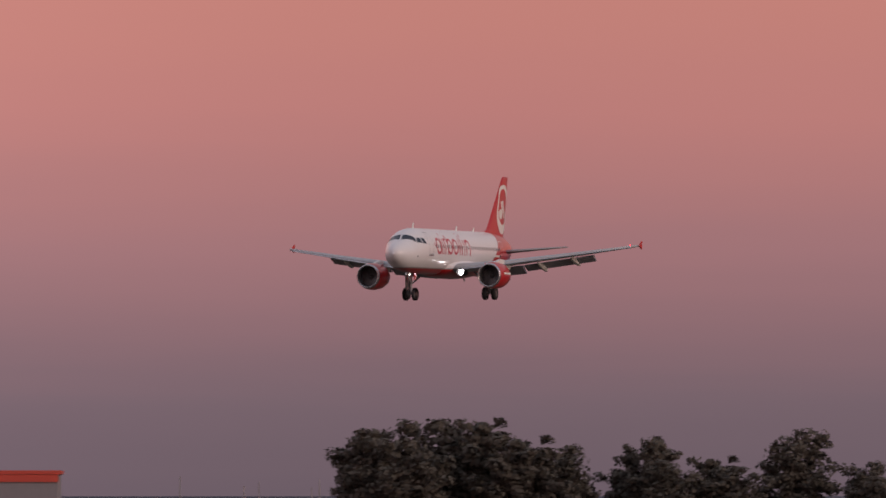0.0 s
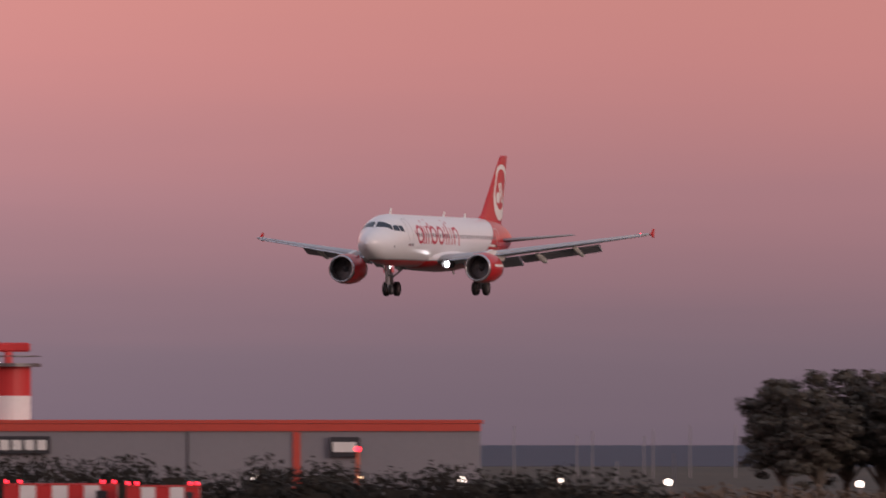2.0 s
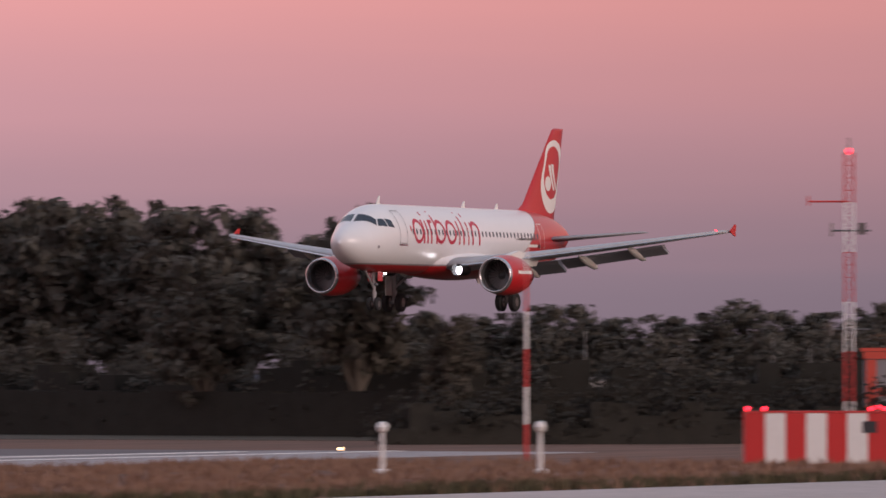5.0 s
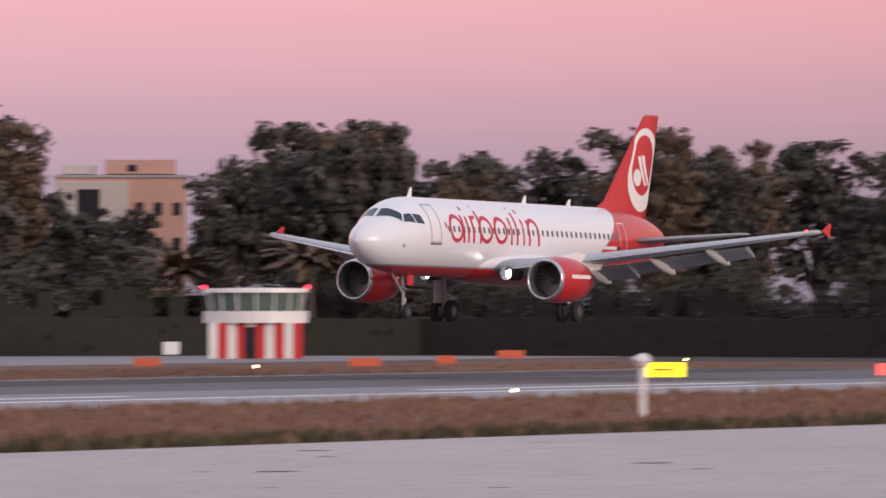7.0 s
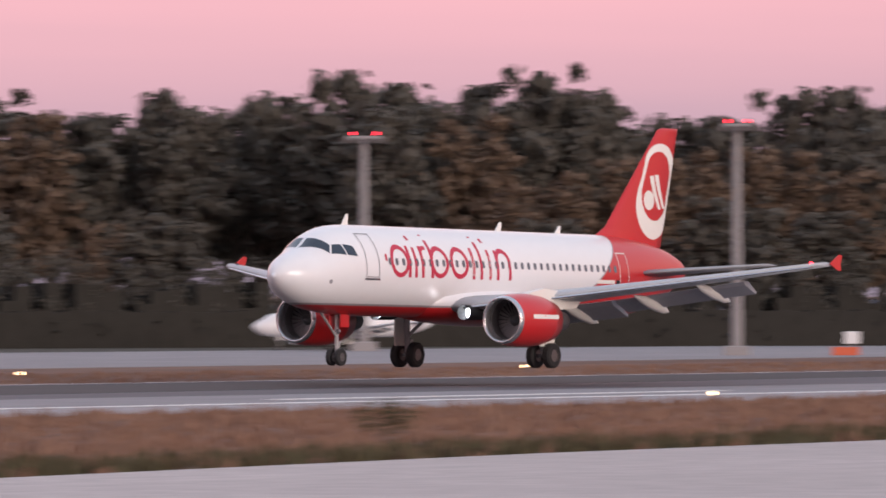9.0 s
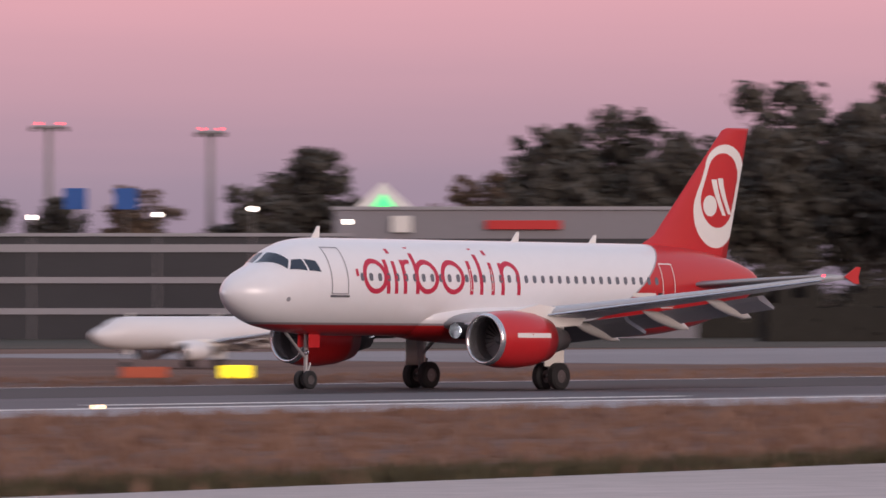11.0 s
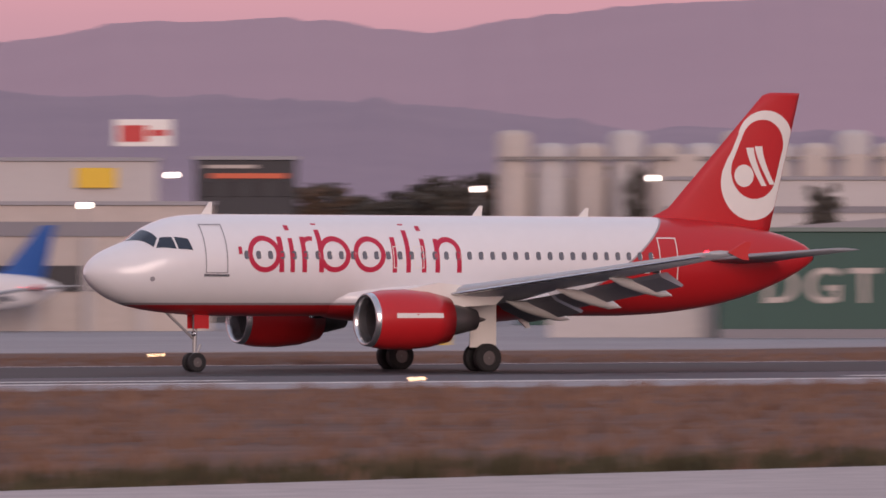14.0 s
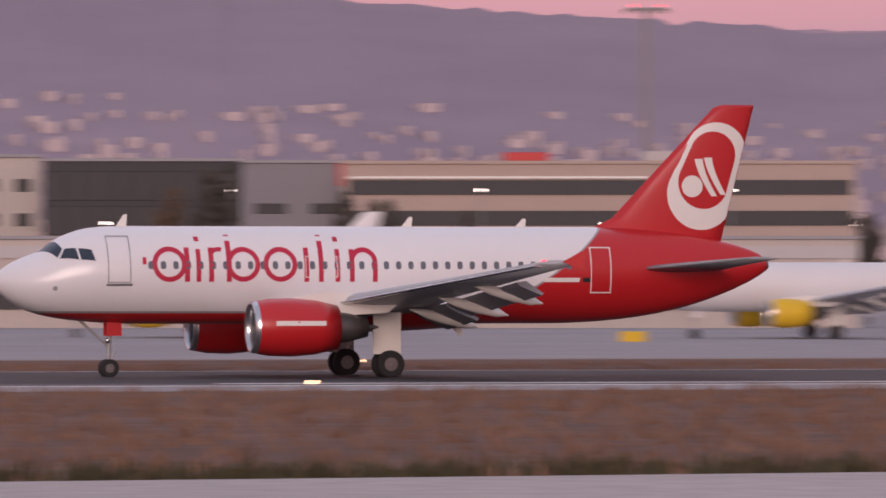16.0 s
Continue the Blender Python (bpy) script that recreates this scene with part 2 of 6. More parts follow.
def along(tab, x):
    """A smooth curve through the table."""
    xs, ys = [p[0] for p in tab], [p[1] for p in tab]
    i = max(0, min(len(xs) - 2, int(np.searchsorted(xs, x)) - 1))
    d = [(ys[k + 1] - ys[k]) / (xs[k + 1] - xs[k]) for k in range(len(xs) - 1)]

    def slope(k):
        if k == 0 or k == len(xs) - 1:
            return d[min(k, len(d) - 1)]
        return 0.0 if d[k - 1] * d[k] <= 0 else 2 * d[k - 1] * d[k] / (d[k - 1] + d[k])
    h = xs[i + 1] - xs[i]
    u = (x - xs[i]) / h
    return (ys[i] * (1 + 2 * u) * (1 - u) ** 2 + slope(i) * h * u * (1 - u) ** 2 + ys[i + 1] * u * u * (3 - 2 * u) + slope(i + 1) * h * u * u * (u - 1))


def loc(x, y, z):
    """From distance behind the nose, metres to port and height over the wheels, to the airliner's own space."""
    return (17.0 - x, y, z - 3.0)


def hull(x, phi, off=0.0):
    """A point of the hull; phi is the angle from the top towards port."""
    t, b, w = along(TOP, x), along(BOT, x), along(WID, x)
    zc, rz = (t + b) / 2, (t - b) / 2
    return loc(x, (w + off) * math.sin(phi), zc + (rz + off) * math.cos(phi))


def on_side(x, z, off=0.015, side=1):
    t, b = along(TOP, x), along(BOT, x)
    phi = math.acos(max(-1, min(1, (z - (t + b) / 2) / ((t - b) / 2))))
    p = hull(x, phi, off)
    return (p[0], side * p[1], p[2])


def sheet(grid, place):
    """A sheet through a grid of (x, z) mapped onto a surface by place."""
    bm = bmesh.new()
    vs = [[bm.verts.new(place(x, z)) for x, z in row] for row in grid]
    for a, b in zip(vs, vs[1:]):
        for k in range(len(a) - 1):
            bm.faces.new((a[k], a[k + 1], b[k + 1], b[k]))
    return bm


def ring_grid(cx, cz, r0, r1, a0=0.0, a1=360.0, n=40, squash=1.0):
    rows = []
    for r in (r0, (r0 + r1) / 2, r1):
        rows.append([(cx + squash * r * math.cos(radians(a0 + (a1 - a0) * k / n)), cz + r * math.sin(radians(a0 + (a1 - a0) * k / n))) for k in range(n + 1)])
    return rows


def bar_grid(x0, x1, z0, z1, lean=0.0, n=6, m=2):
    return [[(x0 + (x1 - x0) * i / m + lean * k / n, z0 + (z1 - z0) * k / n) for i in range(m + 1)] for k in range(n + 1)]


def wing_section(chord, thick, n=10):
    """Upper then lower outline, fractions of the chord aft and metres up."""
    up = [(u, thick * chord * 2.6 * (math.sqrt(u) * (1 - u)) * 0.6) for u in [(k / n) ** 1.6 for k in range(n + 1)]]
    lo = [(u, -h * 0.65) for u, h in up[::-1]][1:-1]
    return up + lo


def loft(sections, cap=True):
    bm = bmesh.new()
    rings = [[bm.verts.new(p) for p in s] for s in sections]
    for a, b in zip(rings, rings[1:]):
        n = len(a)
        for k in range(n):
            bm.faces.new((a[k], a[(k + 1) % n], b[(k + 1) % n], b[k]))
    if cap:
        bm.faces.new(rings[0][::-1])
        bm.faces.new(rings[-1])
    return bm


def airfoil_loft(stations, thick):
    """stations: (leading edge x, y, z, chord). Returns a bmesh in the airliner's space."""
    secs = []
    for lx, y, z, c in stations:
        secs.append([loc(lx + u * c, y, z + h) for u, h in wing_section(c, thick)])
    return loft(secs)


def fin_lead(z):
    return np.interp(z, [5.6, 6.25, 6.75, 11.6], [24.6, 25.9, 26.95, 31.58])


def fin_trail(z):
    return np.interp(z, [5.3, 11.6], [31.7, 33.3])


def fin_side(x, z, off=0.012):
    a, b = fin_lead(z), fin_trail(z)
    x = min(max(x, a + 0.05), b - 0.03)
    u = (x - a) / (b - a)
    th = (0.13 + 0.14 * (11.6 - z) / 6) * (4 * u * (1 - u)) ** 0.6
    return loc(x, th + off, z)


def build_airliner(m, detail=True, hull_mat=None, tail_mat=None, cowl_mat=None, label="", category="airliner", group=""):
    a = thing("airliner", label, category, m, group)
    hm, tm, cm = hull_mat or HULL, tail_mat or RED, cowl_mat or RED
    # hull
    xs = sorted({0.0, 0.06, 0.15, 0.28, 0.4, 0.6, 0.8, 1.1, 1.4, 1.7, 1.9, 2.2, 2.5, 2.8, 3.1, 3.5, 3.8, 4.2, 4.6, 5.1, 5.6, *range(7, 24, 2), *[24 + 0.7 * k for k in range(14)], 33.5, 33.84})
    seg = 48 if detail else 24
    fus = part("fuselage", loft([[hull(x, k * math.tau / seg) for k in range(seg)] for x in xs]), hm, a, smooth=True)
    # belly fairing round the wing roots
    secs = []
    for k in range(13):
        u = k / 12
        w = math.sin(math.pi * min(1, max(0.0, u))) ** 0.45 if 0 < u < 1 else 0.0
        x = 10.2 + 11.0 * u
        secs.append([loc(x, (1.2 + 1.02 * w) * math.cos(q * math.tau / 20), 2.95 + (0.5 + 0.55 * w) * math.sin(q * math.tau / 20)) for q in range(20)])
    part("belly_fairing", loft(secs), hm, a, smooth=True)
    # wings, flaps, slats and tip fences
    for s in (1, -1):
        wing = part("wing", airfoil_loft([(11.3, 1.5 * s, 2.75, 6.9), (12.3, 3.0 * s, 2.9, 6.0), (14.0, 6.4 * s, 3.35, 4.2), (16.6, 11.5 * s, 4.05, 2.9), (19.3, 16.6 * s, 4.8, 1.6)], 0.13), WINGGREY, a, "light grey swept wing", smooth=True)
        part("slat", airfoil_loft([(11.75, 2.4 * s, 2.72, 0.75), (13.65, 6.2 * s, 3.2, 0.62), (19.05, 16.3 * s, 4.68, 0.42)], 0.22), METAL, wing)
        part("inboard_flap", loft([[loc(x, y * s, z) for x, z in ((fx, fz), (fx + 0.5, fz + 0.06), (fx + 1.5, fz - 0.62), (fx + 1.42, fz - 0.72), (fx + 0.2, fz - 0.2))] for fx, y, fz in ((17.7, 2.2, 2.72), (17.9, 6.3, 3.12))]), WINGDARK, wing)
        part("outboard_flap", loft([[loc(x, y * s, z) for x, z in ((fx, fz), (fx + 0.4, fz + 0.05), (fx + 1.15, fz - 0.45), (fx + 1.08, fz - 0.54), (fx + 0.15, fz - 0.16))] for fx, y, fz in ((17.95, 6.5, 3.15), (19.3, 12.6, 4.02))]), WINGDARK, wing)
        for y, fx, fz in ((4.3, 16.6, 2.55), (8.0, 16.9, 3.05), (10.9, 17.6, 3.55)):
            part("flap_track_fairing", lathe([(0, 0.02), (0.5, 0.2), (1.4, 0.25), (2.3, 0.2), (3.1, 0.02)], 10, centre=(0, 0, 0)), LOGOW, wing, "pale canoe-shaped flap fairing", smooth=True).matrix_local = Matrix.Translation(loc(fx + 3.3, y * s, fz - 0.42)) @ pose(0, 0, 0, 0, -14, 0)
        tip = part("tip_fence", loft([[loc(x, (16.72 + 0.05 * q) * s, z) for x, z in ((20.1, 4.85), (20.9, 5.28), (21.15, 5.25), (21.0, 4.85), (21.05, 4.55), (20.75, 4.57))] for q in (-0.5, 0.5)]), SIGNRED, wing, "red wingtip fence")
        part("tip_lamp", lathe([(-0.12, 0.01), (-0.06, 0.07), (0.06, 0.07), (0.12, 0.01)], 10, centre=loc(19.5, 16.1 * s, 4.86)), GLOW_R if s == 1 else GLASS, wing, "glowing red wingtip lamp" if s == 1 else "dark wingtip lamp")
        # engines
        ex, ey, ez = 9.7, 5.75 * s, 2.14
        nac = part("engine", lathe([(-0.22, 1.09), (-0.8, 1.19), (-1.8, 1.22), (-2.8, 1.13), (-3.7, 0.92), (-3.66, 0.86), (-2.6, 0.95)], 36, centre=loc(ex, ey, ez)), cm, a, "red engine cowling", smooth=True)
        part("inlet_lip", lathe([(-0.7, 0.93), (-0.25, 0.9), (-0.06, 0.94), (0.0, 1.0), (-0.06, 1.06), (-0.24, 1.095)], 36, centre=loc(ex, ey, ez)), METAL, nac, "bare metal inlet lip", smooth=True)
        part("inlet_duct", lathe([(-0.5, 0.925), (-1.3, 0.9)], 36, centre=loc(ex, ey, ez)), DARKMETAL, nac, smooth=True)
        fan = part("fan", lathe([(-1.1, 0.005), (-1.12, 0.9)], 24, centre=loc(ex, ey, ez)), BLACK, nac, "black fan disc")
        part("spinner", lathe([(-0.72, 0.01), (-0.85, 0.14), (-1.1, 0.26)], 16, centre=loc(ex, ey, ez)), DARKMETAL, nac, smooth=True)
        if detail:
            px, py, pz = loc(ex, ey, ez)
            blade = mesh_of("fan_blade", [(-1.08, 0.26, 0.0), (-1.0, 0.88, 0.0), (-1.1, 0.862, 0.175), (-1.1, 0.255, 0.052), (-1.1, 0.26, 0.0), (-1.03, 0.88, 0.0)],
                            [(0, 1, 2, 3), (4, 3, 2, 5), (0, 4, 5, 1)], DARKMETAL)
            for k in range(24):
                o = part("fan_blade", blade, DARKMETAL, fan)
                o.matrix_local = Matrix.Translation((px, py, pz)) @ Matrix.Rotation(k * math.tau / 24, 4, "X")
        part("exhaust", lathe([(-3.3, 0.72), (-4.2, 0.6), (-5.0, 0.42), (-4.95, 0.36), (-4.2, 0.4)], 28, centre=loc(ex, ey, ez)), DARKMETAL, nac, "dark metal core exhaust", smooth=True)
        part("exhaust_cone", lathe([(-4.6, 0.3), (-5.5, 0.03)], 20, centre=loc(ex, ey, ez)), DARKMETAL, nac, smooth=True)
        part("pylon", loft([[loc(x, ey + 0.17 * q, z) for x, z in ((10.7, 3.2), (13.0, 3.62), (16.2, 3.3), (15.6, 2.75), (13.2, 2.6), (11.1, 2.9))] for q in (-1, 1)]), LOGOW, nac, "pale engine pylon")
        part("nacelle_strake", loft([[loc(x, ey - s * (0.85 + 0.02 * q), z) for x, z in ((10.6, 2.98), (11.5, 3.3), (11.7, 2.98))] for q in (-1, 1)]), cm, nac)
        # tailplane
        part("tailplane", airfoil_loft([(27.4, 0.5 * s, 4.5, 4.2), (28.8, 2.6 * s, 4.7, 3.1), (31.1, 6.2 * s, 5.02, 1.45)], 0.09), WINGDARK if detail else WINGGREY, a, "dark grey tailplane", smooth=True)
    # fin
    secs = []
    for z in (5.5, 6.0, 6.25, 6.5, 6.75, 8, 9.5, 11, 11.5, 11.62):
        la, tb = fin_lead(z), fin_trail(z)
        if z > 11.55:
            la += 0.25
        ys = []
        for k in range(11):
            u = k / 10
            ys.append((la + u * (tb - la), (0.13 + 0.14 * (11.6 - z) / 6) * (4 * u * (1 - u)) ** 0.6 + 0.006))
        secs.append([loc(x, y, z) for x, y in ys] + [loc(x, -y, z) for x, y in ys[::-1]])
    fin = part("tail_fin", loft(secs), tm, a, "red tail fin with a white rounded emblem" if detail else "", smooth=True)
    part("tail_exhaust", lathe([(0, 0.2), (-0.12, 0.19), (-0.1, 0.12)], 14, centre=loc(33.8, 0, 4.75)), DARKMETAL, a)
    # landing gear
    def wheel(x, y, r, w, parent):
        ty = part("tyre", lathe([(-w * 0.5, r * 0.5), (-w * 0.5, r * 0.86), (-w * 0.34, r), (w * 0.34, r), (w * 0.5, r * 0.86), (w * 0.5, r * 0.5)], 24, "y", loc(x, y, r)), RUBBER, parent, "black tyre", smooth=False)
        part("rim", lathe([(-w * 0.42, 0.02), (-w * 0.4, r * 0.48), (-w * 0.5, r * 0.52), (w * 0.5, r * 0.52), (w * 0.4, r * 0.48), (w * 0.42, 0.02)], 20, "y", loc(x, y, r)), DARKMETAL, ty, "dark metal wheel rim")
    ng = part("nose_gear", tube(loc(5.0, 0, 2.5), loc(4.95, 0, 0.4), 0.11, 0.08), STRUT, a)
    part("axle", tube(loc(4.95, -0.32, 0.39), loc(4.95, 0.32, 0.39), 0.06), STRUT, ng)
    part("drag_brace", tube(loc(3.7, 0, 2.4), loc(4.95, 0, 1.3), 0.06), STRUT, ng)
    part("torque_link", tube(loc(5.25, 0, 1.1), loc(5.0, 0, 0.6), 0.05), STRUT, ng)
    for y in (0.45, -0.45):
        part("gear_door", box(*sorted((17 - 4.8, 17 - 5.45)), y * 0.7 - 0.02, y * 0.7 + 0.02, -1.25, -0.62), RED if detail else hm, ng, "red nose gear door")
    part("taxi_lamp", lathe([(0.0, 0.1), (-0.08, 0.12), (-0.16, 0.05)], 12, centre=loc(4.8, 0.16, 1.55)), METAL, ng)
    for y in (0.24, -0.24):
        wheel(4.95, y, 0.39, 0.22, ng)
    for s in (1, -1):
        mg = part("main_gear", tube(loc(15.9, 3.75 * s, 3.1), loc(16.1, 3.8 * s, 0.6), 0.17, 0.12, seg=12), STRUT, a)
        part("axle", tube(loc(16.1, (3.8 - 0.6) * s, 0.58), loc(16.1, (3.8 + 0.6) * s, 0.58), 0.09), STRUT, mg)
        part("side_stay", tube(loc(16.0, 2.3 * s, 2.6), loc(16.05, 3.7 * s, 1.5), 0.08), STRUT, mg)
        part("torque_link", tube(loc(16.45, 3.8 * s, 1.3), loc(16.2, 3.8 * s, 0.65), 0.06), STRUT, mg)
        part("gear_door", box(*sorted((17 - 15.4, 17 - 16.6)), 4.05 * s - 0.03, 4.05 * s + 0.03, -2.0, -0.25), LOGOW, mg, "pale main gear door")
        for dy in (0.44, -0.44):
            wheel(16.1, 3.8 * s + dy, 0.58, 0.4, mg)
    # aerials
    for x, h in ((5.6, 0.5), (18.0, 0.42), (23.0, 0.36)):
        part("blade_antenna", loft([[loc(px, 0.03 * q, pz) for px, pz in ((x - 0.35, 6.35), (x, 6.36 + h), (x + 0.14, 6.36 + h), (x + 0.1, 6.35))] for q in (-1, 1)]), LOGOW, a)
    part("belly_antenna", loft([[loc(px, 0.03 * q, pz) for px, pz in ((19.6, 2.3), (20.2, 1.75), (20.4, 1.75), (20.2, 2.3))] for q in (-1, 1)]), LOGOW, a)
    if not detail:
        return a
    # flight deck windows
    for s in (1, -1):
        for nm, (p0, p1, p2, p3) in (("windscreen", ((1.8, 0.06), (2.48, 0.98), (2.72, 0.76), (2.45, 0.06))),
                                     ("cockpit_window", ((2.57, 1.02), (3.35, 1.19), (3.25, 0.87), (2.81, 0.78))),
                                     ("cockpit_window", ((3.43, 1.2), (4.02, 1.266), (3.88, 1.0), (3.34, 0.89)))):
            grid = []
            for k in range(7):
                u = k / 6
                lo = [p0[i] + (p3[i] - p0[i]) * u for i in (0, 1)]
                hi = [p1[i] + (p2[i] - p1[i]) * u for i in (0, 1)]
                grid.append([(lo[0] + (hi[0] - lo[0]) * j / 10, lo[1] + (hi[1] - lo[1]) * j / 10) for j in range(11)])
            part(nm, sheet(grid, lambda x, q: (lambda p: (p[0], s * p[1], p[2]))(hull(x, q, 0.012))), GLASS, fus, "dark glossy flight deck pane", smooth=True)
        # cabin windows
        shape = [(0.115 * math.copysign(abs(math.cos(q)) ** 0.6, math.cos(q)), 0.17 * math.copysign(abs(math.sin(q)) ** 0.6, math.sin(q))) for q in [k * math.tau / 14 for k in range(14)]]
        vs = [(px, 0, pz) for px, pz in shape] + [(px * 0.8, -0.01 * s, pz * 0.8) for px, pz in shape]
        fs = [tuple(range(14, 28))] + [(k, (k + 1) % 14, 14 + (k + 1) % 14, 14 + k) for k in range(14)]
        me = mesh_of("cabin_window", vs, fs, CABIN)
        for k in range(36):
            x = 6.35 + 0.535 * k
            c = on_side(x, 4.72, 0.014, s)
            w = part("cabin_window", me, CABIN, fus)
            w.matrix_local = Matrix.Translation(c) @ pose(0, 0, 0, 11 * s, 0, 0)
        # door outlines
        for x0, x1, z0, z1, wd in ((4.52, 5.5, 3.98, 5.95, 0.045), (25.5, 26.45, 3.55, 5.5, 0.05), (13.0, 13.45, 4.2, 5.1, 0.035), (13.95, 14.4, 4.2, 5.1, 0.035)):
            bm = bmesh.new()
            for g in (bar_grid(x0, x0 + wd, z0, z1, n=10, m=1), bar_grid(x1 - wd, x1, z0, z1, n=10, m=1), bar_grid(x0, x1, z0, z0 + wd, n=1, m=4), bar_grid(x0, x1, z1 - wd, z1, n=1, m=4)):
                vv = [[bm.verts.new(on_side(x, z, 0.016, s)) for x, z in row] for row in g]
                for p, q in zip(vv, vv[1:]):
                    for k in range(len(p) - 1):
                        bm.faces.new((p[k], p[k + 1], q[k + 1], q[k]))
            part("cabin_door" if x0 < 10 or x0 > 20 else "overwing_exit", bm, DOORLINE if x0 < 10 else LOGOW, fus, "door outlined in grey" if x0 < 10 else "exit outlined in white")
        part("door_sill", sheet(bar_grid(4.46, 5.56, 3.86, 3.95, n=1, m=6), lambda x, z: on_side(x, z, 0.03, s)), METAL, fus)
        part("static_port", sheet(ring_grid(2.35, 3.75, 0.0, 0.1, n=12), lambda x, z: on_side(x, z, 0.013, s)), DOORLINE, fus)
        # title on the side: plain rings and bars
        strokes = [ring_grid(7.15, 4.76, 0.53, 0.74), bar_grid(7.8, 8.02, 4.03, 5.46), bar_grid(8.3, 8.5, 4.03, 5.4), bar_grid(8.3, 8.5, 5.72, 5.92, n=1), bar_grid(8.84, 9.05, 4.03, 5.46), ring_grid(9.28, 5.0, 0.3, 0.48, 70, 150, 12),
                   bar_grid(9.6, 9.82, 4.03, 6.0), ring_grid(10.32, 4.76, 0.52, 0.73), ring_grid(11.92, 4.76, 0.52, 0.73), bar_grid(12.95, 13.16, 4.03, 5.46), bar_grid(13.58, 13.79, 4.03, 6.0),
                   bar_grid(14.3, 14.5, 4.03, 5.4), bar_grid(14.3, 14.5, 5.72, 5.92, n=1), bar_grid(14.92, 15.13, 4.03, 5.4), ring_grid(15.52, 4.87, 0.4, 0.61, 0, 180, 24), bar_grid(15.92, 16.13, 4.03, 4.87)]
        for g in strokes:
            part("title_stroke", sheet(g, lambda x, z: on_side(x, z, 0.009, s)), LOGO, fus)
        # registration as a plain bar and a small flag
        part("registration_bar", sheet(bar_grid(23.4, 25.0, 4.02, 4.2, n=2, m=6), lambda x, z: on_side(x, z, 0.016, s)), LOGOW, fus)
        part("flag_mark", sheet(bar_grid(25.15, 25.5, 4.02, 4.2, n=2, m=2), lambda x, z: on_side(x, z, 0.016, s)), BLACK, fus)
        part("service_mark", sheet(bar_grid(6.0, 6.16, 4.75, 5.05, n=2, m=2), lambda x, z: on_side(x, z, 0.016, s)), LOGO, fus)
        # emblem on the fin: a leaning rounded ring, a disc and two swashes
        def fin_pt(x, z):
            p = fin_side(x, z)
            return (p[0], s * p[1], p[2])
        out, inn = [], []
        for k in range(49):
            q = -math.pi * 0.12 + math.tau * k / 48
            (ox, oz, orad), (ix, iz, irad) = ((31.59, 9.49, 1.38), (31.42, 9.46, 1.02)) if k % 48 < 24 else ((30.89, 7.78, 1.53), (31.0, 8.29, 1.14))
            out.append((ox + orad * math.cos(q), oz + orad * math.sin(q)))
            inn.append((ix + irad * math.cos(q), iz + irad * math.sin(q)))
        mid = [((p[0] + q[0]) / 2, (p[1] + q[1]) / 2) for p, q in zip(out, inn)]
        part("emblem_ring", sheet([inn, mid, out], fin_pt), LOGOW, fin, "white rounded emblem ring")
        part("emblem_disc", sheet(ring_grid(30.48, 8.12, 0.0, 0.47, n=24), fin_pt), LOGOW, fin)
        for dx, top in ((0.0, 9.3), (0.42, 9.36)):
            part("emblem_swash", sheet([[(30.6 + dx + (31.35 - 30.6) * (k / 10) ** 1.5 + e * (0.36 - 0.1 * k / 10), top - 1.6 * k / 10) for e in (0, 0.5, 1)] for k in range(11)], fin_pt), LOGOW, fin)
        # small bar on the engine cowling
        ey = 5.75 * s
        part("cowl_mark", sheet([[(q, ang) for q in (10.55, 11.2, 11.9, 12.7)] for ang in (0.06, 0.14, 0.22)],
             lambda x, ang: loc(x, ey + s * 1.235 * math.cos(ang) * np.interp(x, [10.5, 11.5, 12.5], [0.985, 1.0, 0.93]), 2.14 + 1.235 * math.sin(ang))), LOGOW, a, "plain white bar on the engine cowling")
    # landing lamps at the wing roots, in added deep tubes that hide them from the side
    for s in (1, -1):
        house = part("lamp_housing", lathe([(-1.5, 0.05), (-1.4, 0.34), (-0.02, 0.36), (-0.02, 0.345), (-1.3, 0.33)], 16, centre=loc(11.5, 2.45 * s, 2.5)), RUBBER, a)
        part("landing_lamp", lathe([(-0.68, 0.005), (-0.7, 0.33)], 16, centre=loc(11.5, 2.45 * s, 2.5)), GLOW_W, house, "bright white landing lamp")
    return a


airliner = build_airliner(pose(849, 0, 26, 0, 0, 180), label="white and red twin-engine airliner landing with wheels down")


# ---- ground ----
DIRT = ground_mat("dry_soil", (0.15, 0.082, 0.064), (0.205, 0.114, 0.084), (0.062, 0.043, 0.033), 0.09, 0.5, stretch=(0.12, 1, 1))
ASPHALT = ground_mat("runway_asphalt", (0.25, 0.235, 0.245), (0.29, 0.272, 0.282), (0.19, 0.178, 0.188), 0.04, 0.8, 0.75, 0.1, (0.15, 1, 1))
WORN = ground_mat("worn_asphalt", (0.115, 0.108, 0.118), (0.14, 0.13, 0.142), (0.085, 0.08, 0.087), 0.05, 0.8, 0.75, 0.1, (0.1, 1, 1))
RUBBERED = ground_mat("rubbered_asphalt", (0.02, 0.02, 0.023), (0.03, 0.03, 0.034), (0.04, 0.04, 0.045), 0.05, 0.7, 0.7, 0.1, (0.1, 1, 1))
CONCRETE = ground_mat("apron_concrete", (0.33, 0.31, 0.32), (0.38, 0.36, 0.37), (0.27, 0.25, 0.26), 0.06, 0.7, 0.85, 0.1, (0.3, 1, 1))
TAXI = ground_mat("taxiway_concrete", (0.47, 0.415, 0.40), (0.54, 0.475, 0.46), (0.38, 0.335, 0.325), 0.06, 0.8, 0.85, 0.1)
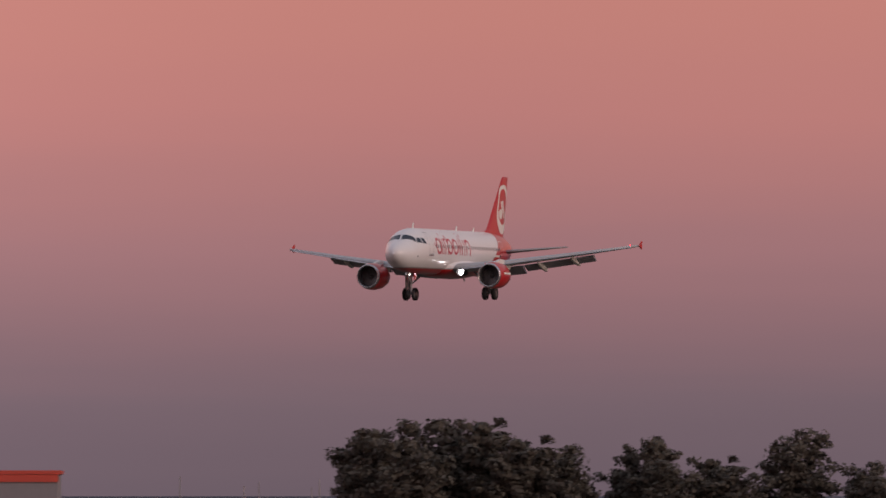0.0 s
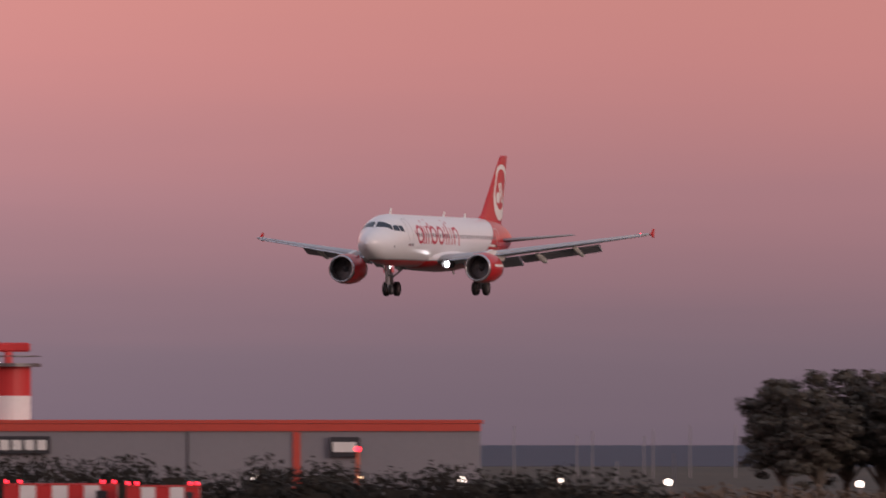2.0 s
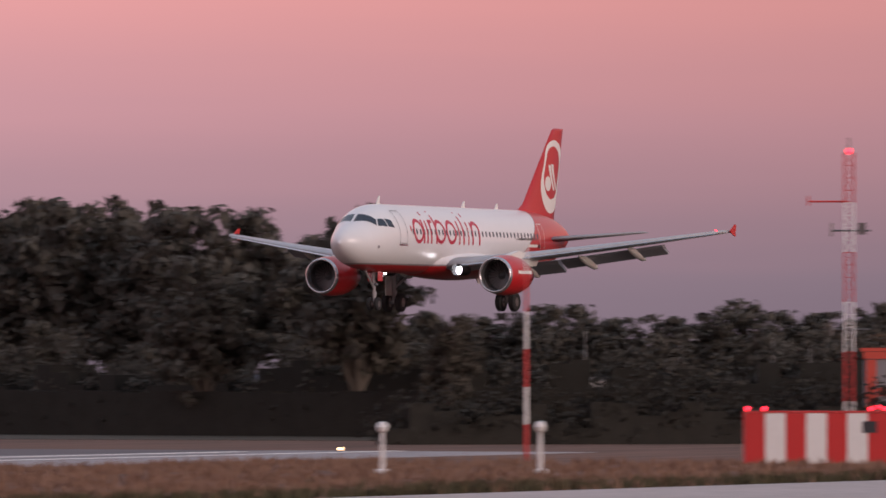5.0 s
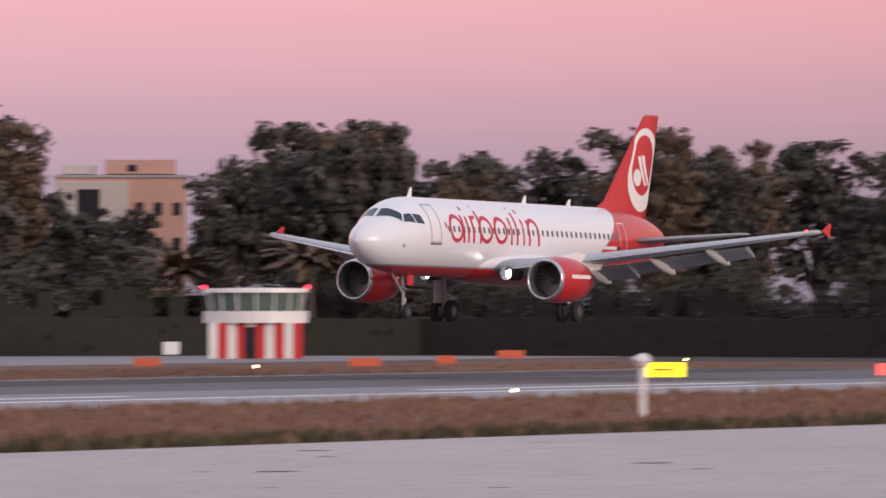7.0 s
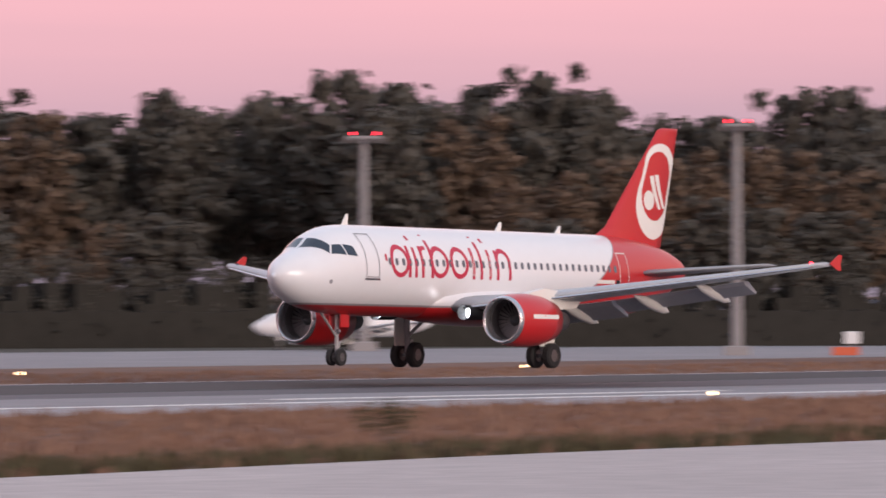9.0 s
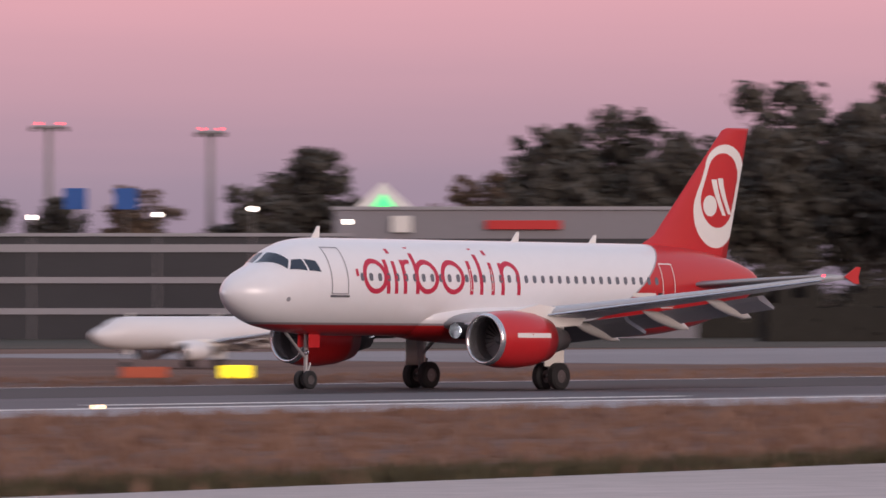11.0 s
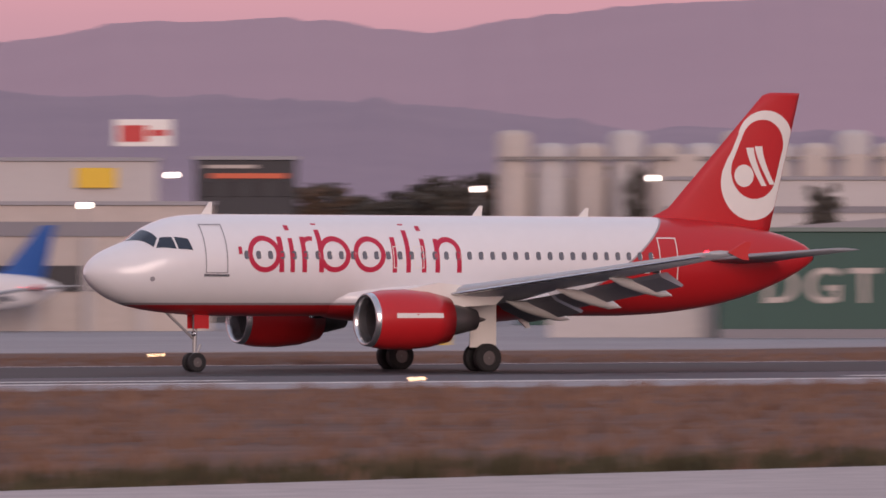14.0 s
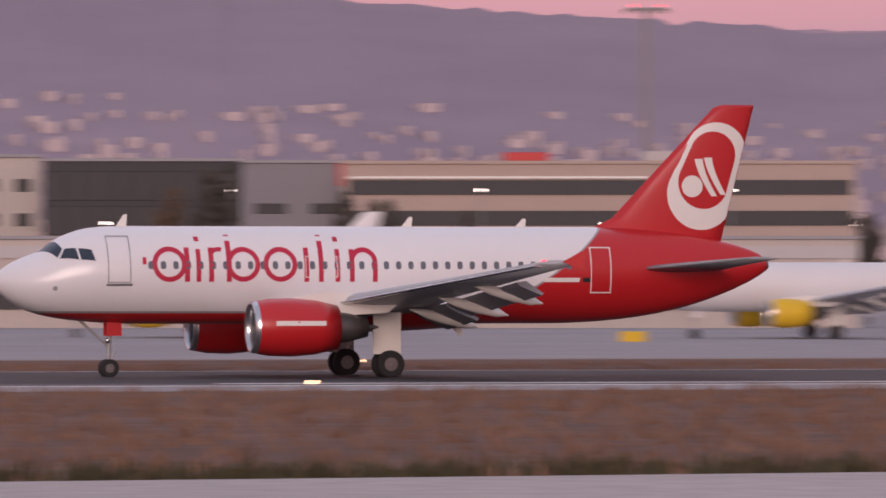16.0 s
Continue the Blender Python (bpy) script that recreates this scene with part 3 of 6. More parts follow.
SCRUB = ground_mat("dark_scrub_and_shaded_soil", (0.06, 0.055, 0.045), (0.085, 0.07, 0.055), (0.04, 0.04, 0.03), 0.02, 0.3)
LINE = mat("line_paint", (0.72, 0.71, 0.70), 0.7, var=0.25, scale=2)


def slab(name, pts, z, material, label, category, depth=0.3):
    """A flat piece of ground with real edges."""
    bm = bmesh.new()
    a = [bm.verts.new((x, y, z)) for x, y in pts]
    b = [bm.verts.new((x, y, z - depth)) for x, y in pts]
    bm.faces.new(a)
    for k in range(len(pts)):
        bm.faces.new((a[k], b[k], b[(k + 1) % len(pts)], a[(k + 1) % len(pts)]))
    ob = part(name, bm, material, None)
    return tagged(ob, label, category, kind="structure")


slab("ground", [(-3000, -2500), (5500, -2500), (5500, 4800), (-3000, 4800)], 0.0, DIRT, "dry brown soil and short parched grass round the runway", "ground")
slab("runway", [(-500, -28), (640, -28), (640, 17), (-500, 17)], 0.03, ASPHALT, "grey asphalt runway with worn surface", "runway")
slab("worn_strip", [(-500, -25), (330, -25), (400, -12), (560, -14), (640, -20), (640, 16.9), (-500, 16.9)], 0.033, WORN, "darker grey worn strip along the runway", "runway")
slab("touchdown_zone", [(-500, -20), (60, -20), (150, -12), (300, -7), (430, -4), (520, 2), (640, 4), (640, 16.7), (-500, 16.7)], 0.038, RUBBERED, "black rubber-stained middle of the runway", "runway")
slab("edge_line", [(-500, -27.4), (640, -27.4), (640, -26.4), (-500, -26.4)], 0.04, LINE, "white painted runway edge line", "marking", 0.02)
slab("edge_line_far", [(-500, 16.0), (640, 16.0), (640, 16.5), (-500, 16.5)], 0.04, LINE, "white painted runway edge line", "marking", 0.02)
EDGE_X = [-400, 20, 50, 100, 205, 300, 343, 400, 440, 480, 580, 700, 900]
EDGE_Y = [-210, -160, -155, -138, -110, -93, -86, -81, -81, -82, -88, -95, -110]
slab("taxiway", [(-400, -600), (900, -600)] + list(zip(EDGE_X, EDGE_Y))[::-1], 0.04, TAXI, "pale concrete taxiway beside the grass strip", "taxiway")
slab("apron", [(-500, 62), (225, 62), (300, 100), (420, 420), (-500, 900)], 0.04, CONCRETE, "pale concrete apron in front of the terminal", "apron")
slab("service_road", [(430, 62), (720, 62), (700, 120), (430, 140)], 0.03, ASPHALT, "worn grey service road behind the runway", "road")
slab("runway_shoulder", [(-500, -38), (640, -38), (640, -28), (-500, -28)], 0.02, CONCRETE, "pale paved shoulder beside the runway edge", "runway")
slab("scrubland", [(690, -120), (1500, -500), (5400, -2000), (5400, 2600), (690, 46)], 0.02, SCRUB, "dark rough scrubland beyond the runway end", "ground")
# the trees' shade is painted here as one dark soil colour
slab("wood_floor", [(380, 260), (500, 150), (700, 74), (720, 60), (1400, 500), (1400, 1500), (380, 1500)], 0.025, SCRUB, "soil under the trees with their shade painted in dark", "ground")
for k, x in enumerate(range(-300, 620, 60)):
    slab(f"lane_dash_{k}", [(x, -21.6), (x + 33, -21.6), (x + 33, -20.7), (x, -20.7)], 0.045, LINE, "long white painted runway dash", "marking", 0.02)
rp = np.random.default_rng(8)
for k in range(26):
    x = 340 + 130 * rp.random()
    y = float(np.interp(x, EDGE_X, EDGE_Y)) - 3 - 26 * rp.random()
    n, r = 9, 0.15 + 0.4 * rp.random()
    slab(f"tar_patch_{k}", [(x + r * 1.4 * math.cos(q * math.tau / n) * (0.6 + 0.6 * rp.random()), y + r * math.sin(q * math.tau / n) * (0.6 + 0.6 * rp.random())) for q in range(n)], 0.046, RUBBERED, "dark tar patch on the taxiway", "marking", 0.004)


# ---- plants ----
LEAF = mat("dark_foliage", (0.088, 0.08, 0.068), 0.8, var=0.3, scale=1.5, spec=0.2)
LEAF2 = mat("olive_foliage", (0.14, 0.098, 0.07), 0.8, var=0.3, scale=1.5, spec=0.2)
BARK = mat("bark", (0.12, 0.10, 0.085), 0.9, var=0.3, scale=0.5)
DRYGRASS = mat("dry_grass", (0.232, 0.142, 0.104), 0.9, var=0.45, scale=1.5, spec=0.1)
GREENGRASS = mat("green_grass", (0.085, 0.075, 0.045), 0.9, var=0.45, scale=1.5, spec=0.1)
HEDGEMAT = mat("hedge_leaves_and_shaded_core", (0.034, 0.032, 0.028), 0.8, var=0.5, scale=1.0, spec=0.1)


def leaf_cloud(rng, clumps, per, size):
    """Leaf quads scattered over many small clumps (centre, radius)."""
    n = len(clumps) * per
    c = np.repeat(np.array([np.array(k[0], float) for k in clumps]), per, axis=0)
    r = np.repeat(np.array([k[1] for k in clumps], float), per)[:, None]
    d = rng.normal(size=(n, 3))
    d *= (rng.random((n, 1)) ** 0.4) * r / np.linalg.norm(d, axis=1)[:, None]
    p = c + d * (1, 1, 0.75)
    away = d / (np.linalg.norm(d, axis=1)[:, None] + 1e-6) + rng.normal(size=(n, 3)) * 0.38
    u = np.cross(away, rng.normal(size=(n, 3)))
    u /= np.linalg.norm(u, axis=1)[:, None]
    v = np.cross(away, u)
    v /= np.linalg.norm(v, axis=1)[:, None]
    s = size * (0.6 + 0.8 * rng.random((n, 1)))
    vs = np.stack([p - u * s, p + v * s * 0.55, p + u * s, p - v * s * 0.55], axis=1).reshape(-1, 3)
    return vs.tolist(), np.arange(4 * n).reshape(-1, 4).tolist()


def build_tree(seed, h, w, leaf, label, m, name="tree", lean=0.35, category="tree", dense=1.0):
    """Tapered trunk with limbs that end in leaf clumps, gaps between them. h tall, w wide."""
    rng = np.random.default_rng(seed)
    t = thing(name, label, category, m)
    bm = bmesh.new()
    fork = h * (0.16 + 0.08 * rng.random())
    add_tube(bm, (0, 0, -0.2), (0.1 * w * (rng.random() - 0.5), 0, fork), 0.028 * h, 0.02 * h, 8)
    clumps = []
    n = 15
    for k in range(n):
        q = k * 2.4 + rng.random()
        top = h * (0.34 + 0.6 * (k / n) ** 0.8) * (0.93 + 0.12 * rng.random()) if k else h * 0.93
        round_off = math.sqrt(max(0.12, 1 - ((top / h - 0.5) / 0.56) ** 2))
        reach = w * 0.5 * (0.5 + 0.45 * rng.random()) * round_off * (0.4 if not k else 1)
        tip = (reach * math.cos(q), reach * math.sin(q), min(top, h * 0.95))
        mid = (tip[0] * 0.4, tip[1] * 0.4, fork + (tip[2] - fork) * 0.55)
        add_tube(bm, (0, 0, fork * 0.9), mid, 0.012 * h, 0.008 * h, 5)
        add_tube(bm, mid, tip, 0.008 * h, 0.003 * h, 5)
        for j in range(11):
            f = 0.1 + 1.0 * rng.random()
            c = (np.array(mid) * (1 - f) + np.array(tip) * f) + rng.normal(size=3) * w * 0.07
            c[2] = min(c[2], h * 0.95)
            clumps.append((c, w * (0.065 + 0.075 * rng.random())))
    part("trunk", bm, BARK, t)
    part("crown", mesh_of("crown", *leaf_cloud(rng, clumps, int(40 * dense), 0.022 * w + 0.09), leaf), leaf, t)
    return t


def build_palm(seed, h, m):
    t = thing("palm_tree", "small palm tree with drooping grey-green fronds", "palm", m)
    rng = np.random.default_rng(seed)
    part("trunk", tube((0, 0, -0.1), (0.1, 0, h * 0.7), 0.22, 0.16), BARK, t)
    vs, fs = [], []
    for k in range(46):
        q, up = k * 2.4, 0.2 + 1.0 * rng.random()
        prev = None
        for j in range(5):
            r = j * h * 0.1
            z = h * 0.7 + up * r - 0.16 * r * r * 2.2 / h * 4
            wdt = 0.5 * (1 - j / 5.5)
            c, s = math.cos(q), math.sin(q)
            i = len(vs)
            vs += [(0.1 + r * c - wdt * s, r * s + wdt * c, z - 0.1), (0.1 + r * c + wdt * s, r * s - wdt * c, z)]
            if prev is not None:
                fs.append((prev, prev + 1, i + 1, i))
            prev = i
    part("crown", mesh_of("crown", vs, fs, LEAF2), LEAF2, t)
    return t


def build_hedge(name, pts, h, depth, seed, leaf, label, wild=0.15, kind="stuff"):
    """A clipped or wild row of shrubs along a line."""
    rng = np.random.default_rng(seed)
    bm = bmesh.new()
    clumps = []
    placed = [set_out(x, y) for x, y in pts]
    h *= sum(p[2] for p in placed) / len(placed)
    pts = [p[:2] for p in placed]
    for (x0, y0), (x1, y1) in zip(pts, pts[1:]):
        ln = math.hypot(x1 - x0, y1 - y0)
        ux, uy = (x1 - x0) / ln, (y1 - y0) / ln
        n = max(2, int(ln / 1.3))
        for k in range(n):
            hh = h * (1 - wild * rng.random() * 1.6)
            px, py = x0 + ux * ln * k / n, y0 + uy * ln * k / n
            sx, sy = ux * ln / n * 0.52, uy * ln / n * 0.52
            ox, oy = -uy * depth / 2, ux * depth / 2
            q = [(px - sx - ox, py - sy - oy), (px + sx - ox, py + sy - oy), (px + sx + ox, py + sy + oy), (px - sx + ox, py - sy + oy)]
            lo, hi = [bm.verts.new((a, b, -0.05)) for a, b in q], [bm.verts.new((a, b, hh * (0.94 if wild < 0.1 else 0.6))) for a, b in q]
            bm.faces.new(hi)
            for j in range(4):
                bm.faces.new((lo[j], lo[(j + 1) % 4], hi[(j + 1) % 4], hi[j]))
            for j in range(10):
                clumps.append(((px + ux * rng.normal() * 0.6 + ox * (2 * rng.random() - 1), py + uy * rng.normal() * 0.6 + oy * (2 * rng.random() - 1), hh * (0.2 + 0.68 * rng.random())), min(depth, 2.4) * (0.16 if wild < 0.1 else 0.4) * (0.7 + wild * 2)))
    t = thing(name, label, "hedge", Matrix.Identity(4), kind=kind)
    # solid near-black core: the shade between the leaves, put into its colour
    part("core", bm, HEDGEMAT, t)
    part("leaves", mesh_of("leaves", *leaf_cloud(rng, clumps, 20 if wild < 0.1 else 48, 0.1 if wild < 0.1 else 0.16), leaf), leaf, t)
    return t


EUC = "tall dark eucalyptus tree with ragged crown"
tree_src = [build_tree(k, 16, w, lf, EUC, pose(x, y, 0, 0, 0, 40 * k), dense=1.2) for k, w, lf, x, y in
            ((1, 9.5, LEAF, 740, 46), (2, 8.0, LEAF2, 724, 62), (3, 10.5, LEAF, 706, 78), (4, 8.5, LEAF2, 712, 84), (5, 9.5, LEAF, 668, 98), (6, 11.5, LEAF, 650, 106))]
rt = np.random.default_rng(5)


def plant(k, x, y, h, wide=1.0, label=""):
    if abs(x / (y + 320) - 1.678) < 0.027 and 30 < y < 111:
        h = min(h, 10.0)      # trees on the sight line kept low so the camera sees the apartment block
    if 490 < x < 570 and y > 115:
        h = min(h, 10.5 + (x - 495) * 0.14)      # heights capped towards the shops to fit the camera's view
    o = copy_thing(tree_src[k % 6], pose(x, y, 0, 0, 0, 57 * k + 13 * (int(x) % 7)))
    o.scale = (h / 16 * wide, h / 16 * wide, h / 16)
    if label:
        tagged(o, label)
    return o


# wood behind the hedge
for k in range(40):
    u = k / 39
    x = np.interp(u, [0, 0.3, 0.7, 1], [764, 700, 600, 500]) + rt.normal() * 3
    y = np.interp(u, [0, 0.3, 0.7, 1], [40, 88, 118, 150]) + rt.normal() * 4
    plant((0, 2, 4, 5, 1)[k % 5], x, y, 12.2 + 3.5 * rt.random() + 3.0 * u, 0.95)
for k in range(26):
    u = k / 25
    plant((2, 0, 5, 4)[k % 4], np.interp(u, [0, 1], [780, 520]) + rt.normal() * 4, np.interp(u, [0, 1], [70, 176]) + rt.normal() * 4, 14.2 + 3.0 * rt.random() + 3.6 * u, 1.1)
for k, (x, y, h) in enumerate(((528, 150, 21), (545, 146, 20), (566, 140, 19.5), (589, 124, 17), (598, 120, 19.4), (607.5, 118, 18.6), (615, 115, 20.2), (621, 114, 18), (628, 111, 20.4), (632.5, 109, 21.6), (637, 108, 19.2),
                               (645, 107, 17.6), (651, 104, 18), (658, 102, 20.2), (662, 100, 19.8), (669, 98, 20.4), (675, 97, 13), (666, 106, 17), (612, 124, 17.5), (643, 112, 17), (600, 127, 17.5), (655, 108, 16.5), (580, 130, 17), (572, 128, 16))):
    plant((0, 2, 5, 4)[k % 4], x, y, h * 0.93, 0.72 if h > 18.5 else 0.9)
# russet trees in front of the dark ones
for k, (x, y, h) in enumerate(((617, 97, 12), (623, 96, 13), (629, 94, 13.8), (635, 93, 14), (640, 92, 13.8), (645.5, 90, 12.4), (657, 88, 12.6), (663, 86, 11.8), (611, 98, 11), (574, 108, 8))):
    plant(3 if k % 2 else 1, x, y, h, 1.0, "broad russet-leaved tree in front of the wood")
for k, (x, y, h) in enumerate(((660, 66, 7.5), (668, 60, 8.5), (674, 62, 8), (652, 74, 6.5), (590, 92, 7))):
    build_palm(k, h, pose(x, y, 0, 0, 0, 40 * k))
for k in range(12):
    plant((5, 0, 2)[k % 3], 690 - 15 * k + rt.normal() * 2, 58 + 4.6 * k + rt.normal() * 3, 7.0 + 4 * rt.random(), 1.3, "low bushy olive-green tree behind the hedge")
# early trees beyond the runway's end
for x, y, h, wd in ((748, -64, 8.4, 1.25), (751, -69.5, 8.9, 1.2), (754, -74, 7.2, 1.2), (760, -77.5, 7.8, 1.2), (763, -81, 6.6, 1.2), (764, -86, 8.2, 1.25), (766, -90, 6.2, 1.1), (766, -95, 5.0, 1.1), (768, -100, 5.2, 1.2), (758, -71, 6.5, 1.3), (770, -105, 5.6, 1.3), (746, -67, 7.4, 1.3), (749, -73, 7.8, 1.3), (756, -80, 6.4, 1.4), (752, -67, 8.6, 1.3), (758, -84, 6.0, 1.4), (762, -92, 5.4, 1.5)):
    plant((0, 2, 4, 5)[int(abs(y)) % 4], x + 1.4, y - 3.9, h, wd, "dark rounded tree standing beyond the runway end")
plant(2, 713.6, 10, 14.8, 0.95)
plant(4, 711, 2.4, 7.6, 0.9)
plant(5, 706, 17, 11, 1.0)
for k in range(10):
    plant((0, 2, 4, 5)[k % 4], 786 + k * 1.2, 38 - 3.4 * k, 8.2 + 1.2 * rt.random(), 1.25, "dark tree in a distant row")
plant(1, 764, -5, 6.8, 1.1)
plant(3, 765, -8, 6.6, 1.1)
for k, (x, y, h) in enumerate(((722, 43, 11.4), (725, 40.4, 14.2), (728, 37.6, 15.6), (732, 34, 13.6), (734.5, 32, 15.4), (737, 29.5, 14.6), (716, 40, 8), (730, 28, 9), (739, 25, 12), (720, 36, 7), (726, 30, 8))):
    plant((0, 5, 2, 4)[k % 4], x, y, h, 1.0)
# trees by the hangars
for k, (x, y, h) in enumerate(((384, 153.6, 13.8), (386.5, 152, 13.2), (389, 150.6, 11.2), (392, 149, 13.6), (394, 147.5, 16), (396.3, 146, 16.9), (398, 145, 16.2), (401, 143.3, 14.4), (403.7, 141.8, 15.3), (406.3, 140.2, 15.9), (408.2, 139, 14.5), (410.8, 137.5, 12.2), (413, 136, 11.4), (416, 134.4, 11), (418, 133, 10.4), (421, 131.3, 10.6), (399, 148, 12), (409, 142, 11))):
    plant((0, 5, 2, 4)[k % 4], x, y, h, 1.0 if h > 14 else 1.2, "dark leafy tree beside the airport buildings")
for k, (x, y, h) in enumerate(((303, 272, 10), (307.6, 269, 9), (311, 267.5, 8.5), (314, 266, 9), (316, 265, 9.3), (319, 263, 9.6), (322, 261, 10.2), (325, 260, 9.6), (329, 257.6, 10.8), (201, 232.4, 10.8), (210, 229, 9), (218.8, 225.6, 9), (220.8, 225, 9.5), (222.7, 224, 9), (232.5, 220, 8), (235, 219.5, 8), (237, 218.8, 7.4))):
    plant((0, 5, 2, 4)[k % 4], x, y, h, 1.4, "dark rounded tree behind the apron")
for k, (x, y, h, wd) in enumerate(((360, 90, 10.3, 1.1), (364, 86, 10, 1.1), (369, 82, 10.6, 1.1), (373, 77, 9.4, 1.1), (355, 95, 9, 1.0), (447, 145, 10.4, 1.0), (452, 141, 9.6, 1.0), (455, 137, 10.2, 1.2), (461, 131, 10.4, 1.2),
                                   (332, 128, 12.6, 1.15), (338, 124, 11.4, 1.1), (348, 116, 10.8, 0.7), (351, 113, 13.9, 0.8), (355, 110, 12.4, 0.8), (347, 89, 13.6, 0.75), (352, 85, 12.2, 0.7), (356, 81, 12.6, 0.8), (361, 77, 12.0, 0.8),
                                   (155, 70, 7.2, 1.1), (163, 84, 8.0, 1.1), (160, 86, 6.8, 1.0), (272, 150, 8, 1.0), (280, 150, 9, 0.8))):
    plant(k, x, y, h, wd, "dark leafy tree beside the airport buildings")
for k, (x, y, h, wd) in enumerate(((180.8, 126.7, 8.6, 1.15), (188.9, 115.1, 7.4, 0.95), (192, 113, 6.6, 0.9), (173.8, 146.6, 8.3, 0.5), (178.4, 145.6, 8.1, 0.45), (175.1, 163.6, 9.8, 0.4), (97.6, 167.7, 10.6, 0.5), (106.0, 166.8, 8.8, 0.36),
                                   (110.1, 149.0, 7.7, 0.3), (139.9, 161.8, 7.2, 0.55), (257.2, 107.6, 8.5, 0.6), (246.3, 111.1, 9.5, 0.3), (269.5, 164.8, 8.9, 0.8), (265.6, 166.0, 8.5, 0.7), (254.9, 176.9, 8.9, 0.9))):
    plant((0, 5, 2, 4)[k % 4], x, y, h, wd, "dark round-crowned tree between the airport buildings")
for k in range(9):
    plant(k + 1, 277 + 2.7 * k, 225 - 1.6 * k, 7.4 + 1.6 * rt.random(), 1.2, "dark tree in a distant row behind the apron")
build_hedge("understory", [(470, 120), (580, 92), (672, 62), (724, 8), (740, -20)], 7.4, 5.0, 13, LEAF, "dense dark undergrowth beneath the wood", 0.35)
build_hedge("tall_hedge", [(480, 100), (576, 79), (668, 51), (712, 3), (722, -28)], 2.75, 2.2, 3, HEDGEMAT, "long tall clipped dark hedge behind the runway", 0.04)
build_hedge("shrub_row", [(676, -10), (690, -36), (700, -60)], 4.0, 3.0, 4, HEDGEMAT, "dark wild shrubs in front of a warehouse", 0.42)
build_hedge("shrub_row", [(674, -63), (676, -70), (680, -84)], 2.9, 3.0, 6, HEDGEMAT, "dark wild shrubs beside the approach lights", 0.3)
build_hedge("scrub", [(700, -70), (712, -100), (716, -125)], 1.3, 6.0, 7, LEAF2, "low brown scrub on rough ground", 0.4)
build_hedge("scrub", [(725, -88), (738, -125), (742, -140)], 1.6, 6.0, 8, LEAF2, "low brown scrub on rough ground", 0.4)


def taxi_edge(x):
    return float(np.interp(x, EDGE_X, EDGE_Y))


def grass_strip(name, n, seed, pick, material, label, hmax):
    """Loose tufts of blades."""
    rng = np.random.default_rng(seed)
    vs, fs = [], []
    for _ in range(n):
        x, y = pick(rng)
        hh = hmax * (0.35 + 0.65 * rng.random())
        q = rng.random() * math.tau
        for _k in range(4):
            a = q + rng.normal() * 0.9
            wdt, rr = 0.05 + 0.05 * rng.random(), 0.22
            px, py = x + rng.normal() * rr, y + rng.normal() * rr
            i = len(vs)
            vs += [(px - wdt * math.cos(a), py - wdt * math.sin(a), 0), (px + wdt * math.cos(a), py + wdt * math.sin(a), 0), (px + 0.25 * hh * math.sin(a), py - 0.25 * hh * math.cos(a), hh * (0.7 + 0.5 * rng.random()))]
            fs.append((i, i + 1, i + 2))
    ob = part(name, mesh_of(name, vs, fs, material), material, None)
    return tagged(ob, label, "grass", kind="stuff")


def in_strip(rng):
    x = -20 + 620 * rng.random()
    a = taxi_edge(x) + 0.3
    return x, a + (-38.5 - a) * rng.random()


def at_edge(rng):
    x = -20 + 620 * rng.random()
    patch = noise.noise((x * 0.07, 3.3, 0))
    return x, taxi_edge(x) + 0.4 + abs(rng.normal()) * (2.2 + 2 * patch)


grass_strip("dry_grass", 26000, 1, in_strip, DRYGRASS, "dry straw-coloured grass between taxiway and runway", 0.42)
grass_strip("green_grass", 9000, 2, at_edge, GREENGRASS, "greener weeds along the taxiway edge", 0.5)
grass_strip("dry_grass", 9000, 3, lambda r: (-50 + 720 * r.random(), 18 + 26 * r.random()), DRYGRASS, "dry grass beyond the runway", 0.25)
for x, y, s in ((377.7, -56.6, 1.5), (440, -50, 0.7), (345, -64, 0.7), (300, -60, 0.6)):
    rb = np.random.default_rng(int(x))
    t = thing("bush", "small grey-green bush in dry grass", "bush", pose(x, y, 0))
    part("stems", tube((0, 0, -0.05), (0, 0.05, s * 0.6), 0.04, 0.02), BARK, t)
    cloud = leaf_cloud(rb, [((rb.normal() * 0.3 * s, rb.normal() * 0.3 * s, s * (0.25 + 0.55 * rb.random())), 0.32 * s) for _ in range(14)], 40, 0.07)
    part("leaves", mesh_of("leaves", *cloud, GREENGRASS), GREENGRASS, t)


# ---- buildings and airport things ----
CREAM = mat("cream_render", (0.52, 0.46, 0.42), 0.85, var=0.2, scale=3)
BEIGE = mat("beige_cladding", (0.46, 0.36, 0.31), 0.8, var=0.15, scale=3)
GREYWALL = mat("grey_cladding", (0.24, 0.23, 0.25), 0.7, var=0.12, scale=3)
PALEWALL = mat("pale_wall", (0.52, 0.49, 0.48), 0.8, var=0.15, scale=3)
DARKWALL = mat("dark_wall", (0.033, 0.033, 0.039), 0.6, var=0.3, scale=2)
GREENWALL = mat("green_steel", (0.02, 0.075, 0.06), 0.55, var=0.2, scale=2)
ORANGE = mat("orange_red_trim", (0.55, 0.075, 0.05), 0.6, var=0.12)
ORANGESIGN = mat("orange_marker", (0.62, 0.13, 0.06), 0.6, var=0.15)
YELLOW = mat("yellow_panel", (0.75, 0.48, 0.02), 0.5, var=0.1)
YGLOW = mat("yellow_lit_sign", (1.0, 0.74, 0.02), glow=1.1)
RGLOW = mat("red_lit_sign", (1.0, 0.10, 0.09), glow=1.0)
